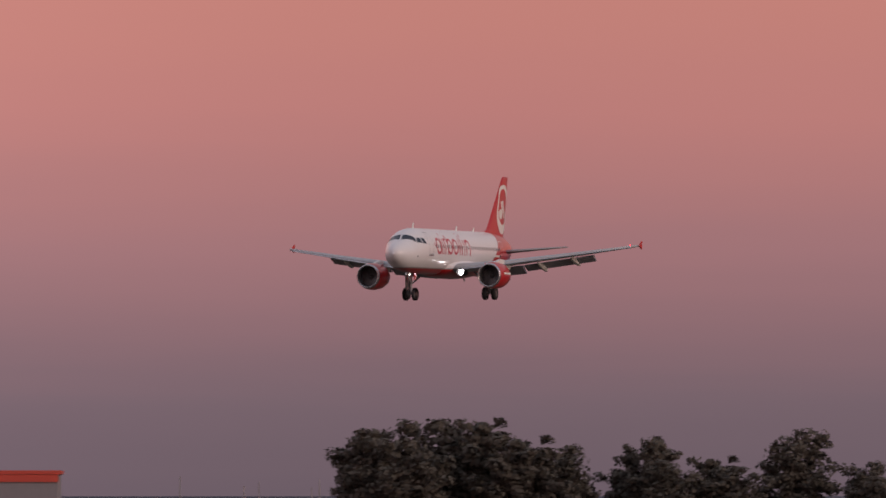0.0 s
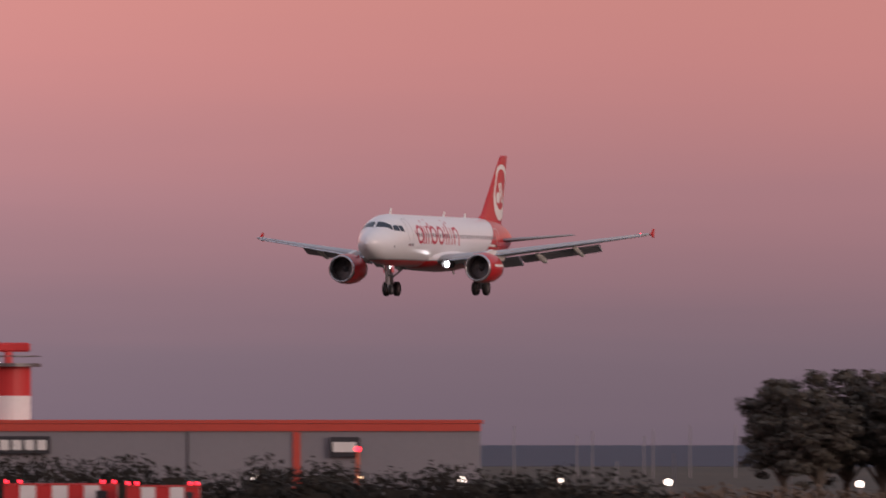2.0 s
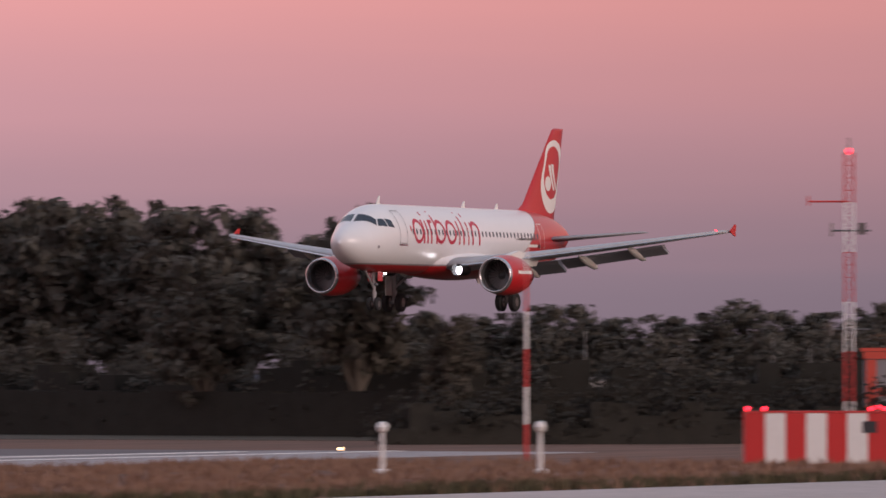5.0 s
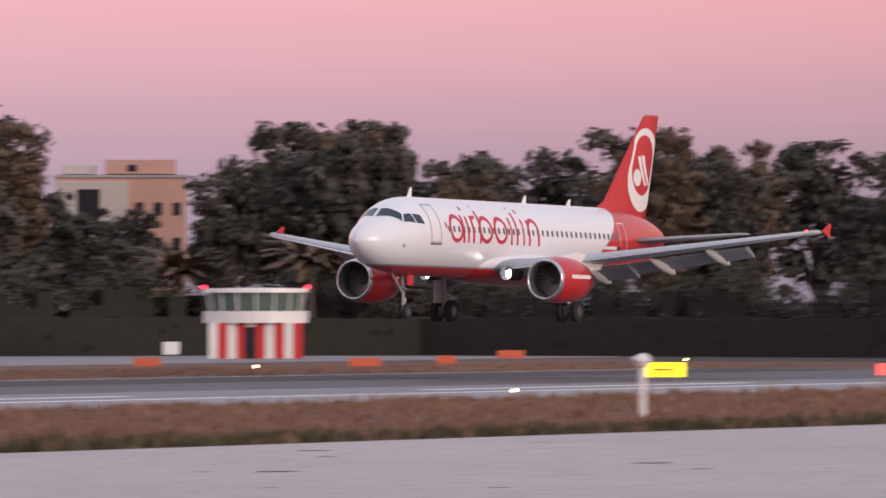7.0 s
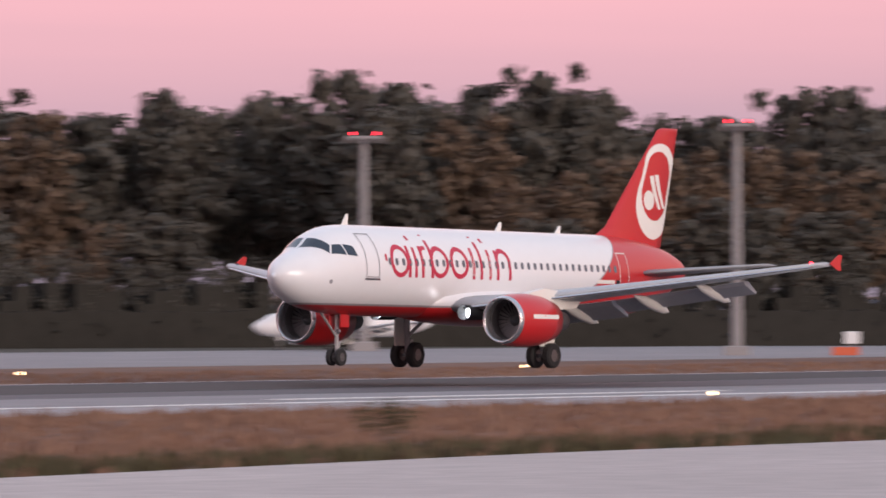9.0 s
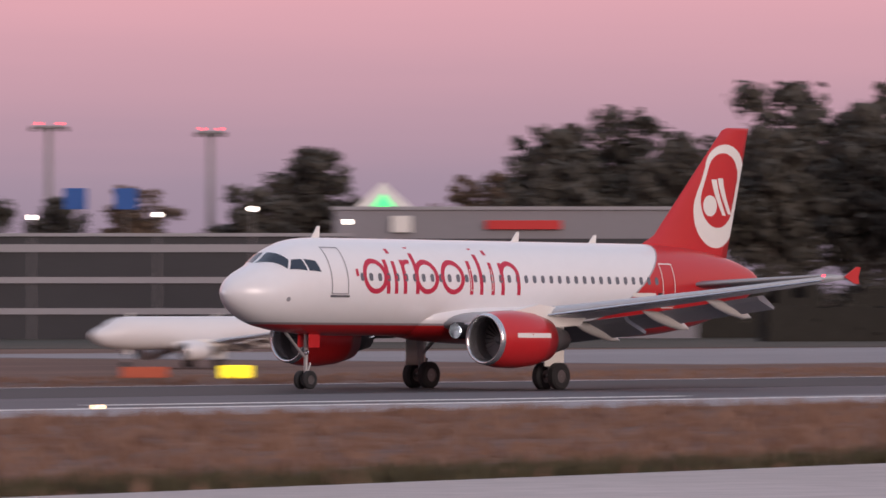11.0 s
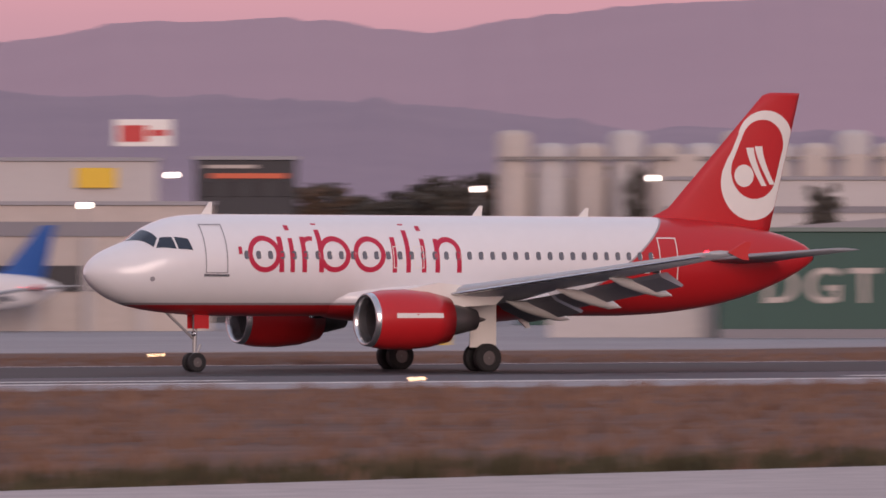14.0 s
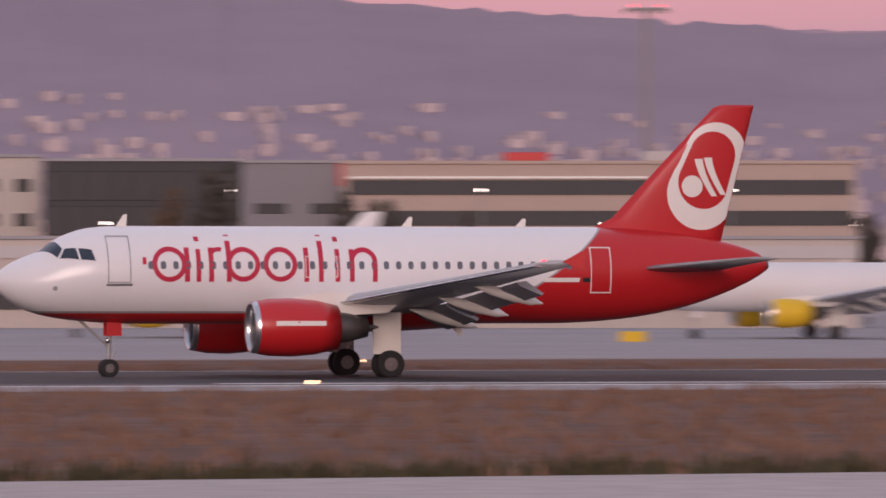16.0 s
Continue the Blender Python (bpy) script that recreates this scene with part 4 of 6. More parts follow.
BLUE = mat("blue_sign", (0.02, 0.10, 0.36), 0.5, var=0.1)
POLEGREY = mat("pole_concrete", (0.30, 0.28, 0.28), 0.8, var=0.15)
ROOFGREY = mat("roof_grey", (0.32, 0.31, 0.33), 0.7, var=0.15)
TERRACOTTA = mat("pinkish_render", (0.50, 0.30, 0.24), 0.85, var=0.2)
WINDOW = mat("building_glass", (0.022, 0.022, 0.028), 0.35, var=0.3, spec=0.25)
BLUEROOF = mat("blue_roof", (0.05, 0.11, 0.24), 0.5, var=0.15)


def lettering(text, size, material):
    """Raised writing as a mesh."""
    cu = bpy.data.curves.new("lettering", "FONT")
    cu.body, cu.size, cu.extrude, cu.offset = text, size, 0.03, 0.03
    ob = bpy.data.objects.new("lettering", cu)
    scene.collection.objects.link(ob)
    me = bpy.data.meshes.new_from_object(ob.evaluated_get(bpy.context.evaluated_depsgraph_get()))
    bpy.data.objects.remove(ob)
    me.materials.clear()
    me.materials.append(material)
    return me


def bead(r, at, material, parent, label="", name="lamp"):
    """A small lamp globe."""
    return part(name, lathe([(-r, 0.01), (-r * 0.7, r * 0.7), (0, r), (r * 0.7, r * 0.7), (r, 0.01)], 10, "z", at), material, parent, label)


def building(name, label, category, c, w, h, rot, wall, depth=14, trim=None, bands=(), wins=None, roof=ROOFGREY, items=()):
    """A block whose front faces -y. bands: (bottom, top, material, x0, x1); wins: (columns, rows, width, height, z0, dz); items: boxes on the front or roof."""
    t = thing(name, label, category, pose(c[0], c[1], 0, 0, 0, rot))
    part("wall", box(-w / 2, w / 2, 0, depth, -0.1, h, bevel=0.05), wall, t)
    part("roof", box(-w / 2 - 0.15, w / 2 + 0.15, -0.15, depth + 0.15, h + 0.004, h + 0.22), trim or roof, t)
    for z0, z1, m, x0, x1 in bands:
        part("band", box(x0 * w / 2, x1 * w / 2, -0.12, -0.004, z0, z1), m, t)
    if wins:
        nc, nr, ww, wh, z0, dz = wins
        me = bpy.data.meshes.new("window")
        bm = box(-ww / 2, ww / 2, -0.08, -0.004, 0, wh, bevel=0.03)
        bm.to_mesh(me)
        bm.free()
        me.materials.append(WINDOW)
        for i in range(nc):
            for j in range(nr):
                o = part("window", me, WINDOW, t)
                o.location = (-w / 2 + w * (i + 0.5) / nc, 0, z0 + dz * j)
    for nm, m, x0, x1, y0, y1, z0, z1 in items:
        part(nm, box(x0, x1, y0, y1, z0, z1, bevel=0.03), m, t)
    return t


def lamp_post(name, label, x, y, h, pole, glow, rot=0, r=0.13, thick=0.09, base=False):
    t = thing(name, label, "lamp", pose(x, y, 0, 0, 0, rot))
    part("pole", tube((0, 0, -0.1), (0, 0, h - r), thick, thick * 0.7), pole, t)
    if glow:
        bead(r, (0, 0, h), glow, t, "glowing lamp")
    if base:
        part("foot", box(-0.25, 0.25, -0.25, 0.25, -0.05, 0.2, bevel=0.03), WHITE, t)
    return t


def flood_mast(x, y, h, rot, lit, label, wide=1.1):
    """A tall pole with a head frame of floodlights."""
    t = thing("floodlight_mast", label, "light mast", pose(x, y, 0, 0, 0, rot))
    part("pole", tube((0, 0, -0.1), (0, 0, h), 0.34, 0.22, seg=12), POLEGREY, t)
    part("plinth", box(-0.8, 0.8, -0.8, 0.8, -0.1, 0.6, bevel=0.05), POLEGREY, t)
    head = part("head_frame", box(-wide, wide, -0.3, 0.3, h, h + 0.25, bevel=0.04), POLEGREY, t)
    for k in (-1, -0.4, 0.4, 1):
        part("floodlight", box(wide * k - 0.2, wide * k + 0.2, -0.55, -0.3, h - 0.22, h + 0.12, bevel=0.03), DARKMETAL, head)
    for k in (-0.6, 0.7):
        bead(0.1, (wide * k, 0, h + 0.4), lit, head, "glowing red warning lamp", "warning_lamp")
    return t


def lattice(x, y, h, w, rot, label, name="lattice_mast", bays=16, red_bands=True, w_top=None):
    """A three- or four-legged lattice mast in red and white stretches."""
    t = thing(name, label, "mast", pose(x, y, 0, 0, 0, rot))
    w_top = w if w_top is None else w_top
    bays_per = max(1, bays // 6)
    for b in range(0, bays, bays_per):
        bm = bmesh.new()
        for k in range(b, min(b + bays_per, bays)):
            z0, z1 = h * k / bays, h * (k + 1) / bays
            a, c = (w + (w_top - w) * k / bays) / 2, (w + (w_top - w) * (k + 1) / bays) / 2
            cs = [(-1, -1), (1, -1), (1, 1), (-1, 1)]
            for i, (sx, sy) in enumerate(cs):
                tx, ty = cs[(i + 1) % 4]
                add_tube(bm, (a * sx, a * sy, z0), (c * sx, c * sy, z1), 0.03 + 0.014 * w, seg=5)
                add_tube(bm, (a * sx, a * sy, z0), (c * tx, c * ty, z1), 0.016 + 0.009 * w, seg=4)
                add_tube(bm, (c * sx, c * sy, z1), (c * tx, c * ty, z1), 0.016 + 0.009 * w, seg=4)
        part("lattice_section", bm, (SIGNRED if (b // bays_per) % 2 == 1 else WHITE) if red_bands else POLEGREY, t)
    return t


def striped_block(x, y, w, h, rot, stripes, label, lamps=True):
    """An equipment shelter of red and white upright panels."""
    t = thing("equipment_shelter", label, "shelter", pose(x, y, 0, 0, 0, rot), group="striped shelters")
    part("body", box(-w / 2 + 0.03, w / 2 - 0.03, 0.03, 2.4, -0.05, h - 0.05), WHITE, t)
    for k in range(stripes):
        m = SIGNRED if k % 2 == 0 else WHITE
        part("panel", box(-w / 2 + w * k / stripes, -w / 2 + w * (k + 1) / stripes - 0.02, -0.03, 0.02, 0.0, h - 0.06), m, t)
    for k in range(3):
        part("side_panel", box(w / 2 - 0.02, w / 2 + 0.03, 0.8 * k, 0.8 * k + 0.78, 0.0, h - 0.06), WHITE if k % 2 else SIGNRED, t)
        part("side_panel", box(-w / 2 - 0.03, -w / 2 + 0.02, 0.8 * k, 0.8 * k + 0.78, 0.0, h - 0.06), WHITE if k % 2 else SIGNRED, t)
    part("roof", box(-w / 2 - 0.06, w / 2 + 0.06, -0.06, 2.5, h - 0.045, h + 0.03), SIGNRED, t)
    part("vent", box(w * 0.32, w * 0.42, -0.06, -0.034, h * 0.6, h * 0.82), DARKWALL, t)
    if lamps:
        for sx in (-0.48, -0.36, 0.38, 0.48):
            bead(0.1, (sx * w, 0.2, h + 0.14), GLOW_R, t, "glowing red lamp")
    return t


# beyond the runway's end
t = building("warehouse", "long grey warehouse with orange-red trim and a black sign", "warehouse", (721.06, -39.75), 34.9, 5.3, -69.5, GREYWALL, 14, trim=ORANGE,
             bands=[(4.85, 5.28, ORANGE, -1.0, 1.0), (0, 4.8, ORANGE, -0.99, -0.955), (0, 4.8, ORANGE, 0.36, 0.385), (2.6, 3.1, ORANGE, -0.95, -0.7)],
             items=[("sign_board", DARKWALL, -15.15, -8.15, -0.3, -0.14, 3.5, 4.55), ("small_sign", DARKWALL, 8.45, 10.25, -0.3, -0.14, 3.3, 4.5), ("joint", DARKWALL, -0.05, 0.05, -0.05, -0.01, 0, 4.8)])
for k in range(9):
    part("sign_bar", box(-14.85 + 0.74 * k, -14.3 + 0.74 * k, -0.36, -0.304, 3.72, 4.32), LOGOW, t, "plain white sign bar")
part("sign_bar", box(8.65, 10.05, -0.36, -0.304, 3.6, 4.2), LOGOW, t, "plain white sign bar")
t = thing("radar_tower", "red and white radar tower with a rotating antenna", "tower", pose(720.0, -28.6, 0, 0, 0, -68))
for k in range(5):
    part("drum", lathe([(1.74 * k, 1.35), (1.74 * (k + 1), 1.35)], 24, "z", close=True), SIGNRED if k % 2 == 0 else WHITE, t)
part("platform", lathe([(8.7, 1.95), (8.9, 1.95)], 24, "z", close=True), DARKMETAL, t)
part("railing", lathe([(9.3, 1.93), (9.36, 1.93)], 24, "z"), DARKMETAL, t)
part("antenna_post", tube((0, 0, 8.8), (0, 0, 9.6), 0.25), SIGNRED, t)
part("antenna", box(-1.3, 1.3, -0.25, 0.25, 9.6, 10.15, bevel=0.1), SIGNRED, t, "dark red radar antenna")
bead(0.22, (-0.75, -1.7, 9.0), GLOW_W, t, "bright white lamp")
striped_block(603.1, -64.7, 6.5, 2.38, -66.9, 7, "red and white striped equipment shelter beneath a lattice mast")
striped_block(683.8, -39.6, 6.1, 1.98, -68.2, 7, "red and white striped equipment shelter")
striped_block(681.5, -48.3, 6.1, 1.93, -69.2, 7, "red and white striped equipment shelter")
striped_block(680.8, -54.6, 3.9, 1.85, -69.0, 5, "small red and white striped equipment shelter")
t = thing("equipment_cabin", "black, red and white equipment cabin on rough ground", "cabin", pose(764, -79.5, 0, 0, 0, -74))
part("body", box(-2.4, 2.4, 0, 2.4, 0, 0.7, bevel=0.03), WHITE, t)
part("middle", box(-2.4, 2.4, 0, 2.4, 0.704, 1.9), DARKWALL, t)
part("roof", box(-2.5, 2.5, -0.1, 2.5, 1.904, 2.5, bevel=0.04), SIGNRED, t)
m1 = lattice(649.1, -48.3, 15.4, 0.5, -67, "red and white lattice mast with lamps and side arms", bays=24)
part("side_arm", tube((-2.1, 0, 12.9), (0, 0, 12.9), 0.05), SIGNRED, m1)
part("arm_tip", tube((-2.1, 0, 12.7), (-2.1, 0, 13.2), 0.05), SIGNRED, m1)
for z in (11.4, 6.3):
    part("aerial_arm", tube((-0.9, 0, z), (1.1, 0, z), 0.05), DARKMETAL, m1)
    part("aerial", tube((-0.9, 0, z - 0.3), (-0.9, 0, z + 0.4), 0.06), DARKMETAL, m1)
part("aerial_box", box(0.45, 0.85, -0.2, 0.2, 11.2, 11.8), DARKMETAL, m1)
part("top_rod", tube((0, 0, 15.4), (0, 0, 16.2), 0.04), DARKMETAL, m1)
bead(0.16, (0, 0, 15.5), GLOW_R, m1, "glowing red lamp")
t = thing("wind_pole", "thin red and white pole with a cross-arm", "pole", pose(613, -46, 0, 0, 0, -65))
for k in range(6):
    part("pole_section", tube((0, 0, 1.78 * k), (0, 0, 1.78 * (k + 1)), 0.1 - 0.008 * k), SIGNRED if k % 2 == 0 else WHITE, t)
part("cross_arm", box(-0.4, 0.4, -0.05, 0.05, 10.5, 10.6), DARKMETAL, t)
for x, y in ((580.3, -53.8), (580.0, -61.2)):
    t = lamp_post("approach_light", "white approach light on a post", x, y, 2.1, WHITE, None, thick=0.12, base=True)
    bead(0.26, (0, 0, 2.0), WHITE, t, name="lamp_head")
for x, y, h in ((720, -44.5, 2.1), (724.2, -56, 1.96), (726.1, -61.4, 1.9), (728.3, -67.5, 1.83), (732, -78.2, 1.72), (734.2, -84.2, 1.66)):
    lamp_post("approach_light", "bright approach light on a thin post", x, y, h, POLEGREY, GLOW_F, r=0.2, thick=0.05)
t = lamp_post("warning_light", "orange post with a red warning lamp", 709.4, -55.0, 3.8, ORANGESIGN, GLOW_R, r=0.17, thick=0.15)
bead(0.09, (0, -0.2, 2.2), GLOW_A, t, "small warm lamp")
for x, y in ((729, -73, ), (738, -70), (733, -60), (742, -64), (700, -62), (640, -52), (650, -58)):
    lamp_post("ground_light", "small red ground light", x, y, 0.7 if y < -59 else 0.5, DARKMETAL, GLOW_R, r=0.09, thick=0.03)
for x, y, h in ((752, -60, 3.6), (757, -66, 3.8), (760, -72, 3.6), (763, -76, 3.8), (735, -62, 3.2), (790, 20, 7), (782, 24, 7), (778, 8, 6.5), (775, 4, 6)):
    lamp_post("street_lamp", "thin unlit street lamp among trees", x, y, h, POLEGREY, None, thick=0.06)
t = thing("parked_van", "pale parked van on rough ground", "van", pose(708, -62.5, 0, 0, 0, -70))
part("body", box(-1.0, 1.0, -0.6, 0.6, 0.3, 1.0, bevel=0.12), PALEWALL, t)
part("window", box(-0.5, 0.8, -0.62, -0.604, 0.65, 0.92), WINDOW, t)
for k in (-0.6, 0.6):
    part("wheel", lathe([(-0.1, 0.02), (-0.1, 0.25), (0.1, 0.25), (0.1, 0.02)], 14, "y", (k, -0.5, 0.25)), RUBBER, t)
building("flat_house", "low pale building with a flat roof behind the trees", "house", (762, 14), 9, 3.4, -67, PALEWALL, 6, trim=ROOFGREY, wins=(5, 1, 0.9, 0.8, 1.4, 1))
# open water at the horizon
WATER = mat("sea_water", (0.085, 0.09, 0.115), 0.9, var=0.1, scale=60, spec=0.05)
slab("sea", [(1500, -900), (5300, -2400), (5300, 2500), (1400, 900)], 0.05, WATER, "dull blue-grey sea on the horizon", "water", 0.1)
rs = np.random.default_rng(4)
for k in range(11):
    lamp_post("street_lamp", "far tiny street lamp by the sea", 1100 + 14 * rs.random(), 30 + 4.5 * k + 3 * rs.random(), 4.6 + 1.5 * rs.random(), POLEGREY, None, thick=0.08)

# by the hedge
t = thing("control_cabin", "small round control cabin with red and white panels", "cabin", pose(639.4, 47.4, 0, 0, 0, -59.4))
for k in range(10):
    x0 = -2.95 + 0.59 * k
    part("panel", box(x0, x0 + 0.57, -0.04, 0.3, 0, 2.25), SIGNRED if k % 2 else LOGOW, t)
part("core", box(-2.9, 2.9, 0.304, 5.0, 0, 2.25), LOGOW, t)
part("door", box(-0.7, 0.0, -0.08, -0.045, 0, 2.0), WINDOW, t)
part("parapet", lathe([(2.26, 3.3), (3.0, 3.3), (3.0, 3.1), (2.3, 3.1)], 24, "z", (0, 2.6, 0)), LOGOW, t)
part("glazing", lathe([(3.0, 2.9), (4.15, 3.05)], 16, "z", (0, 2.6, 0)), mat("cabin_glass", (0.10, 0.14, 0.12), 0.15, var=0.2), t, "greenish slanted glazing")
for k in range(16):
    q = k * math.tau / 16
    part("mullion", tube((2.92 * math.cos(q), 2.6 + 2.92 * math.sin(q), 3.0), (3.07 * math.cos(q), 2.6 + 3.07 * math.sin(q), 4.15), 0.05, seg=5), LOGOW, t)
part("roof", lathe([(4.154, 3.3), (4.42, 3.25), (4.46, 0.02)], 24, "z", (0, 2.6, 0), close=True), LOGOW, t)
for k in (-3.25, 3.25):
    bead(0.13, (k, 2.6, 4.5), GLOW_R, t, "glowing red lamp")
t = thing("white_post", "white post with a round head in dry grass", "post", pose(502.6, -51.8, 0, 0, 0, -62))
part("post", tube((0, 0, -0.1), (0, 0, 2.2), 0.15, 0.14, seg=12), WHITE, t)
bead(0.32, (0, 0, 2.3), WHITE, t, name="head")
part("arm", tube((-0.4, 0, 2.4), (0, 0, 2.3), 0.07), WHITE, t)


def sign_board(name, x, y, w, z0, z1, rot, m, label, legs=2):
    t = thing(name, label, "sign", pose(x, y, 0, 0, 0, rot))
    part("panel", box(-w / 2, w / 2, -0.08, 0.08, z0, z1, bevel=0.02), m, t)
    for k in range(legs):
        part("leg", tube(((k - (legs - 1) / 2) * w * 0.6, 0, -0.05), ((k - (legs - 1) / 2) * w * 0.6, 0, z0), 0.04), POLEGREY, t)
    return t


t = sign_board("lit_sign", 550.6, -27.9, 2.0, 0.84, 1.52, -62, YGLOW, "bright yellow lit taxiway sign")
part("sign_bar", box(-0.55, 0.55, -0.1, -0.085, 1.14, 1.22), ORANGE, t, "plain bar in place of writing")
for x, y in ((562, -33.5),):
    sign_board("red_sign", x, y, 0.5, 0.88, 1.43, -62, RGLOW, "small red lit runway sign")
for x, y, w in ((610.8, 22.7, 1.8), (625.2, 25.3, 1.1), (563, 40, 1.6), (598, 30, 1.5), (653, 36, 1.7), (330, 30, 2.0), (158, 52, 2.9), (162.7, 47, 2.6), (345, 22, 2.2)):
    sign_board("orange_marker", x, y, w, 0.12, 0.62, -58 if x > 400 else -25, ORANGESIGN, "low orange marker board on dry ground")
for x, y in ((652.3, 66, ), (631.4, 49), (600, 62)):
    t = thing("junction_box", "small white equipment box on a stand", "box", pose(x, y, 0, 0, 0, -58))
    part("box", box(-0.5, 0.5, -0.2, 0.2, 0.3, 1.1, bevel=0.03), WHITE, t)
    part("leg", tube((0, 0, -0.05), (0, 0, 0.3), 0.06), POLEGREY, t)
for x, y in ((352.9, 24), (230, 54), (202, 54), (106.4, 93.3), (330, 60)):
    t = thing("yellow_marker", "low lit yellow apron marker", "marker", pose(x, y, 0, 0, 0, -30))
    part("body", box(-0.7, 0.7, -0.3, 0.3, -0.02, 0.6, bevel=0.06), YGLOW if x > 300 else YELLOW, t)
building("apartment_block", "pinkish apartment block with a cream wing seen over the trees", "apartment block", (723.2, 110.9), 10.0, 12.4, -59.2, TERRACOTTA, 9, wins=(7, 4, 0.6, 1.0, 1.4, 2.7),
         items=[("side_wing", CREAM, -5.0, 0.6, -0.9, 4, -0.1, 12.1), ("wing_window", WINDOW, -3.3, -1.6, -1.0, -0.904, 8.8, 11.5), ("upper_storey", TERRACOTTA, -1.2, 4.2, 1, 7, 12.7, 13.8), ("upper_window", WINDOW, 0.5, 1.2, 0.9, 0.996, 12.9, 13.4), ("roof_hut", CREAM, -4.5, -2.0, 2, 5, 12.7, 13.4)])
flood_mast(552.4, 69, 12.9, -54.5, GLOW_R, "concrete floodlight mast with red warning lamps")
flood_mast(561.7, 47, 13.7, -57.5, GLOW_R, "concrete floodlight mast with red warning lamps", 0.9)

# runway lamps
for k in range(19):
    x = 10 + 47.5 * k + (5 if k % 2 else 0)
    if x < 640:
        lamp_post("runway_light", "small glowing runway edge lamp", x, -27.2, 0.34, DARKMETAL, GLOW_A, r=0.08, thick=0.04)
    if x < 640:
        lamp_post("runway_light", "small glowing runway edge lamp", x + 12, 19.0, 0.34, DARKMETAL, GLOW_A, r=0.07, thick=0.04)

# hangar zone
building("green_hut", "dark green flat-roofed building with pale shutters", "building", (338.3, 57), 11.5, 5.0, -41.2, GREENWALL, 7, trim=LOGOW,
         items=[("shutter", CREAM, x, x + 0.95, -0.1, -0.004, 2.2, 3.6) for x in (-3.2, -1.5, 0.2, 1.4, 2.9, 4.4)] + [("roof_unit", LOGOW, -2, 4.5, 1, 4, 5.23, 5.6)])
flood_mast(349.7, 63.6, 12.2, -41, GLOW_R, "concrete floodlight mast with red warning lamps", 0.7)
flood_mast(342.9, 60.3, 13.2, -41, GLOW_R, "concrete floodlight mast with red warning lamps", 0.7)
flood_mast(506, 200, 15, -44, GLOW_R, "distant concrete floodlight mast", 1.3)
flood_mast(515, 190, 14.6, -45, GLOW_R, "distant concrete floodlight mast", 1.0)
building("shopping_centre", "grey shopping centre with dark windows and a lit roof emblem", "shop", (474, 118), 24, 8.5, -47.4, GREYWALL, 12, bands=[(6.2, 6.6, DARKWALL, -1, 1)], wins=(8, 2, 1.3, 1.2, 1.2, 2.9),
         items=[("round_sign", LOGOW, -8.2, -6.9, -0.3, -0.13, 7.0, 8.1), ("red_sign", SIGNRED, -2.0, 3.0, -0.3, -0.13, 7.2, 7.8)])
t = thing("roof_emblem", "white and green lit triangle emblem on a roof", "sign", pose(469, 126, 8.45, 0, 0, -47))
part("triangle", loft([[(x, y, z) for x, z in ((-2.1, 0), (2.1, 0), (0, 1.9))] for y in (0, 0.4)]), LOGOW, t)
part("green_core", loft([[(x, y, z) for x, z in ((-0.8, 0.15), (0.8, 0.15), (0, 1.1))] for y in (-0.06, -0.005)]), mat("green_lit", (0.1, 0.9, 0.25), glow=0.9), t)
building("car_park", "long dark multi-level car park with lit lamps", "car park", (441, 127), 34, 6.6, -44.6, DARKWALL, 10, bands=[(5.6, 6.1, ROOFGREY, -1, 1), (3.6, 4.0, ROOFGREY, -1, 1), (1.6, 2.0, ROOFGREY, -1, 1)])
for x, y, h in ((432, 131, 8.3), (436, 127, 7.8), (442, 121, 8.0), (447, 117, 8.4), (451, 112, 7.6), (428, 135, 7.8)):
    lamp_post("flood_lamp", "lit street lamp above the car park", x, y, h, POLEGREY, GLOW_F, r=0.17, thick=0.05)
for x, y in ((449.5, 137), (452, 134.5)):
    sign_board("road_sign", x, y, 1.5, 8.4, 9.8, -44.5, BLUE, "large blue motorway sign", 1)
building("red_canopy", "low red canopy roof behind the apron", "canopy", (452, 108), 6, 6.0, -46, GREYWALL, 4, trim=SIGNRED)

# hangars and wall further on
# near-black bands on the solid wall paint the dark inside of openings
building("white_shed", "long low white shed with dark bands painted for openings", "shed", (296, 83), 9, 5.4, -35.8, PALEWALL, 8, bands=[(2.8, 3.2, DARKWALL, -0.9, 0.9), (0.5, 1.6, DARKWALL, -0.8, 0.5)])
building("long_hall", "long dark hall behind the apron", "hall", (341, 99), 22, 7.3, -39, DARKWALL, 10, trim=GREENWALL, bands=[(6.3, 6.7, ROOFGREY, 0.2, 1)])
building("white_wall", "white corrugated wall beside the apron", "wall", (314.6, 50.6), 18, 4.0, -41.6, PALEWALL, 0.6, items=[("rib", WHITE, -8.9 + 0.8 * k, -8.8 + 0.8 * k, -0.06, -0.004, 0, 3.9) for k in range(23)])
building("green_hall", "dark green steel hall behind a white wall", "hall", (354.6, 80), 17, 6.9, -42, GREENWALL, 8, items=[("rib", GREENWALL, -8.4 + 1.4 * k, -8.3 + 1.4 * k, -0.08, -0.004, 0, 6.8) for k in range(13)])
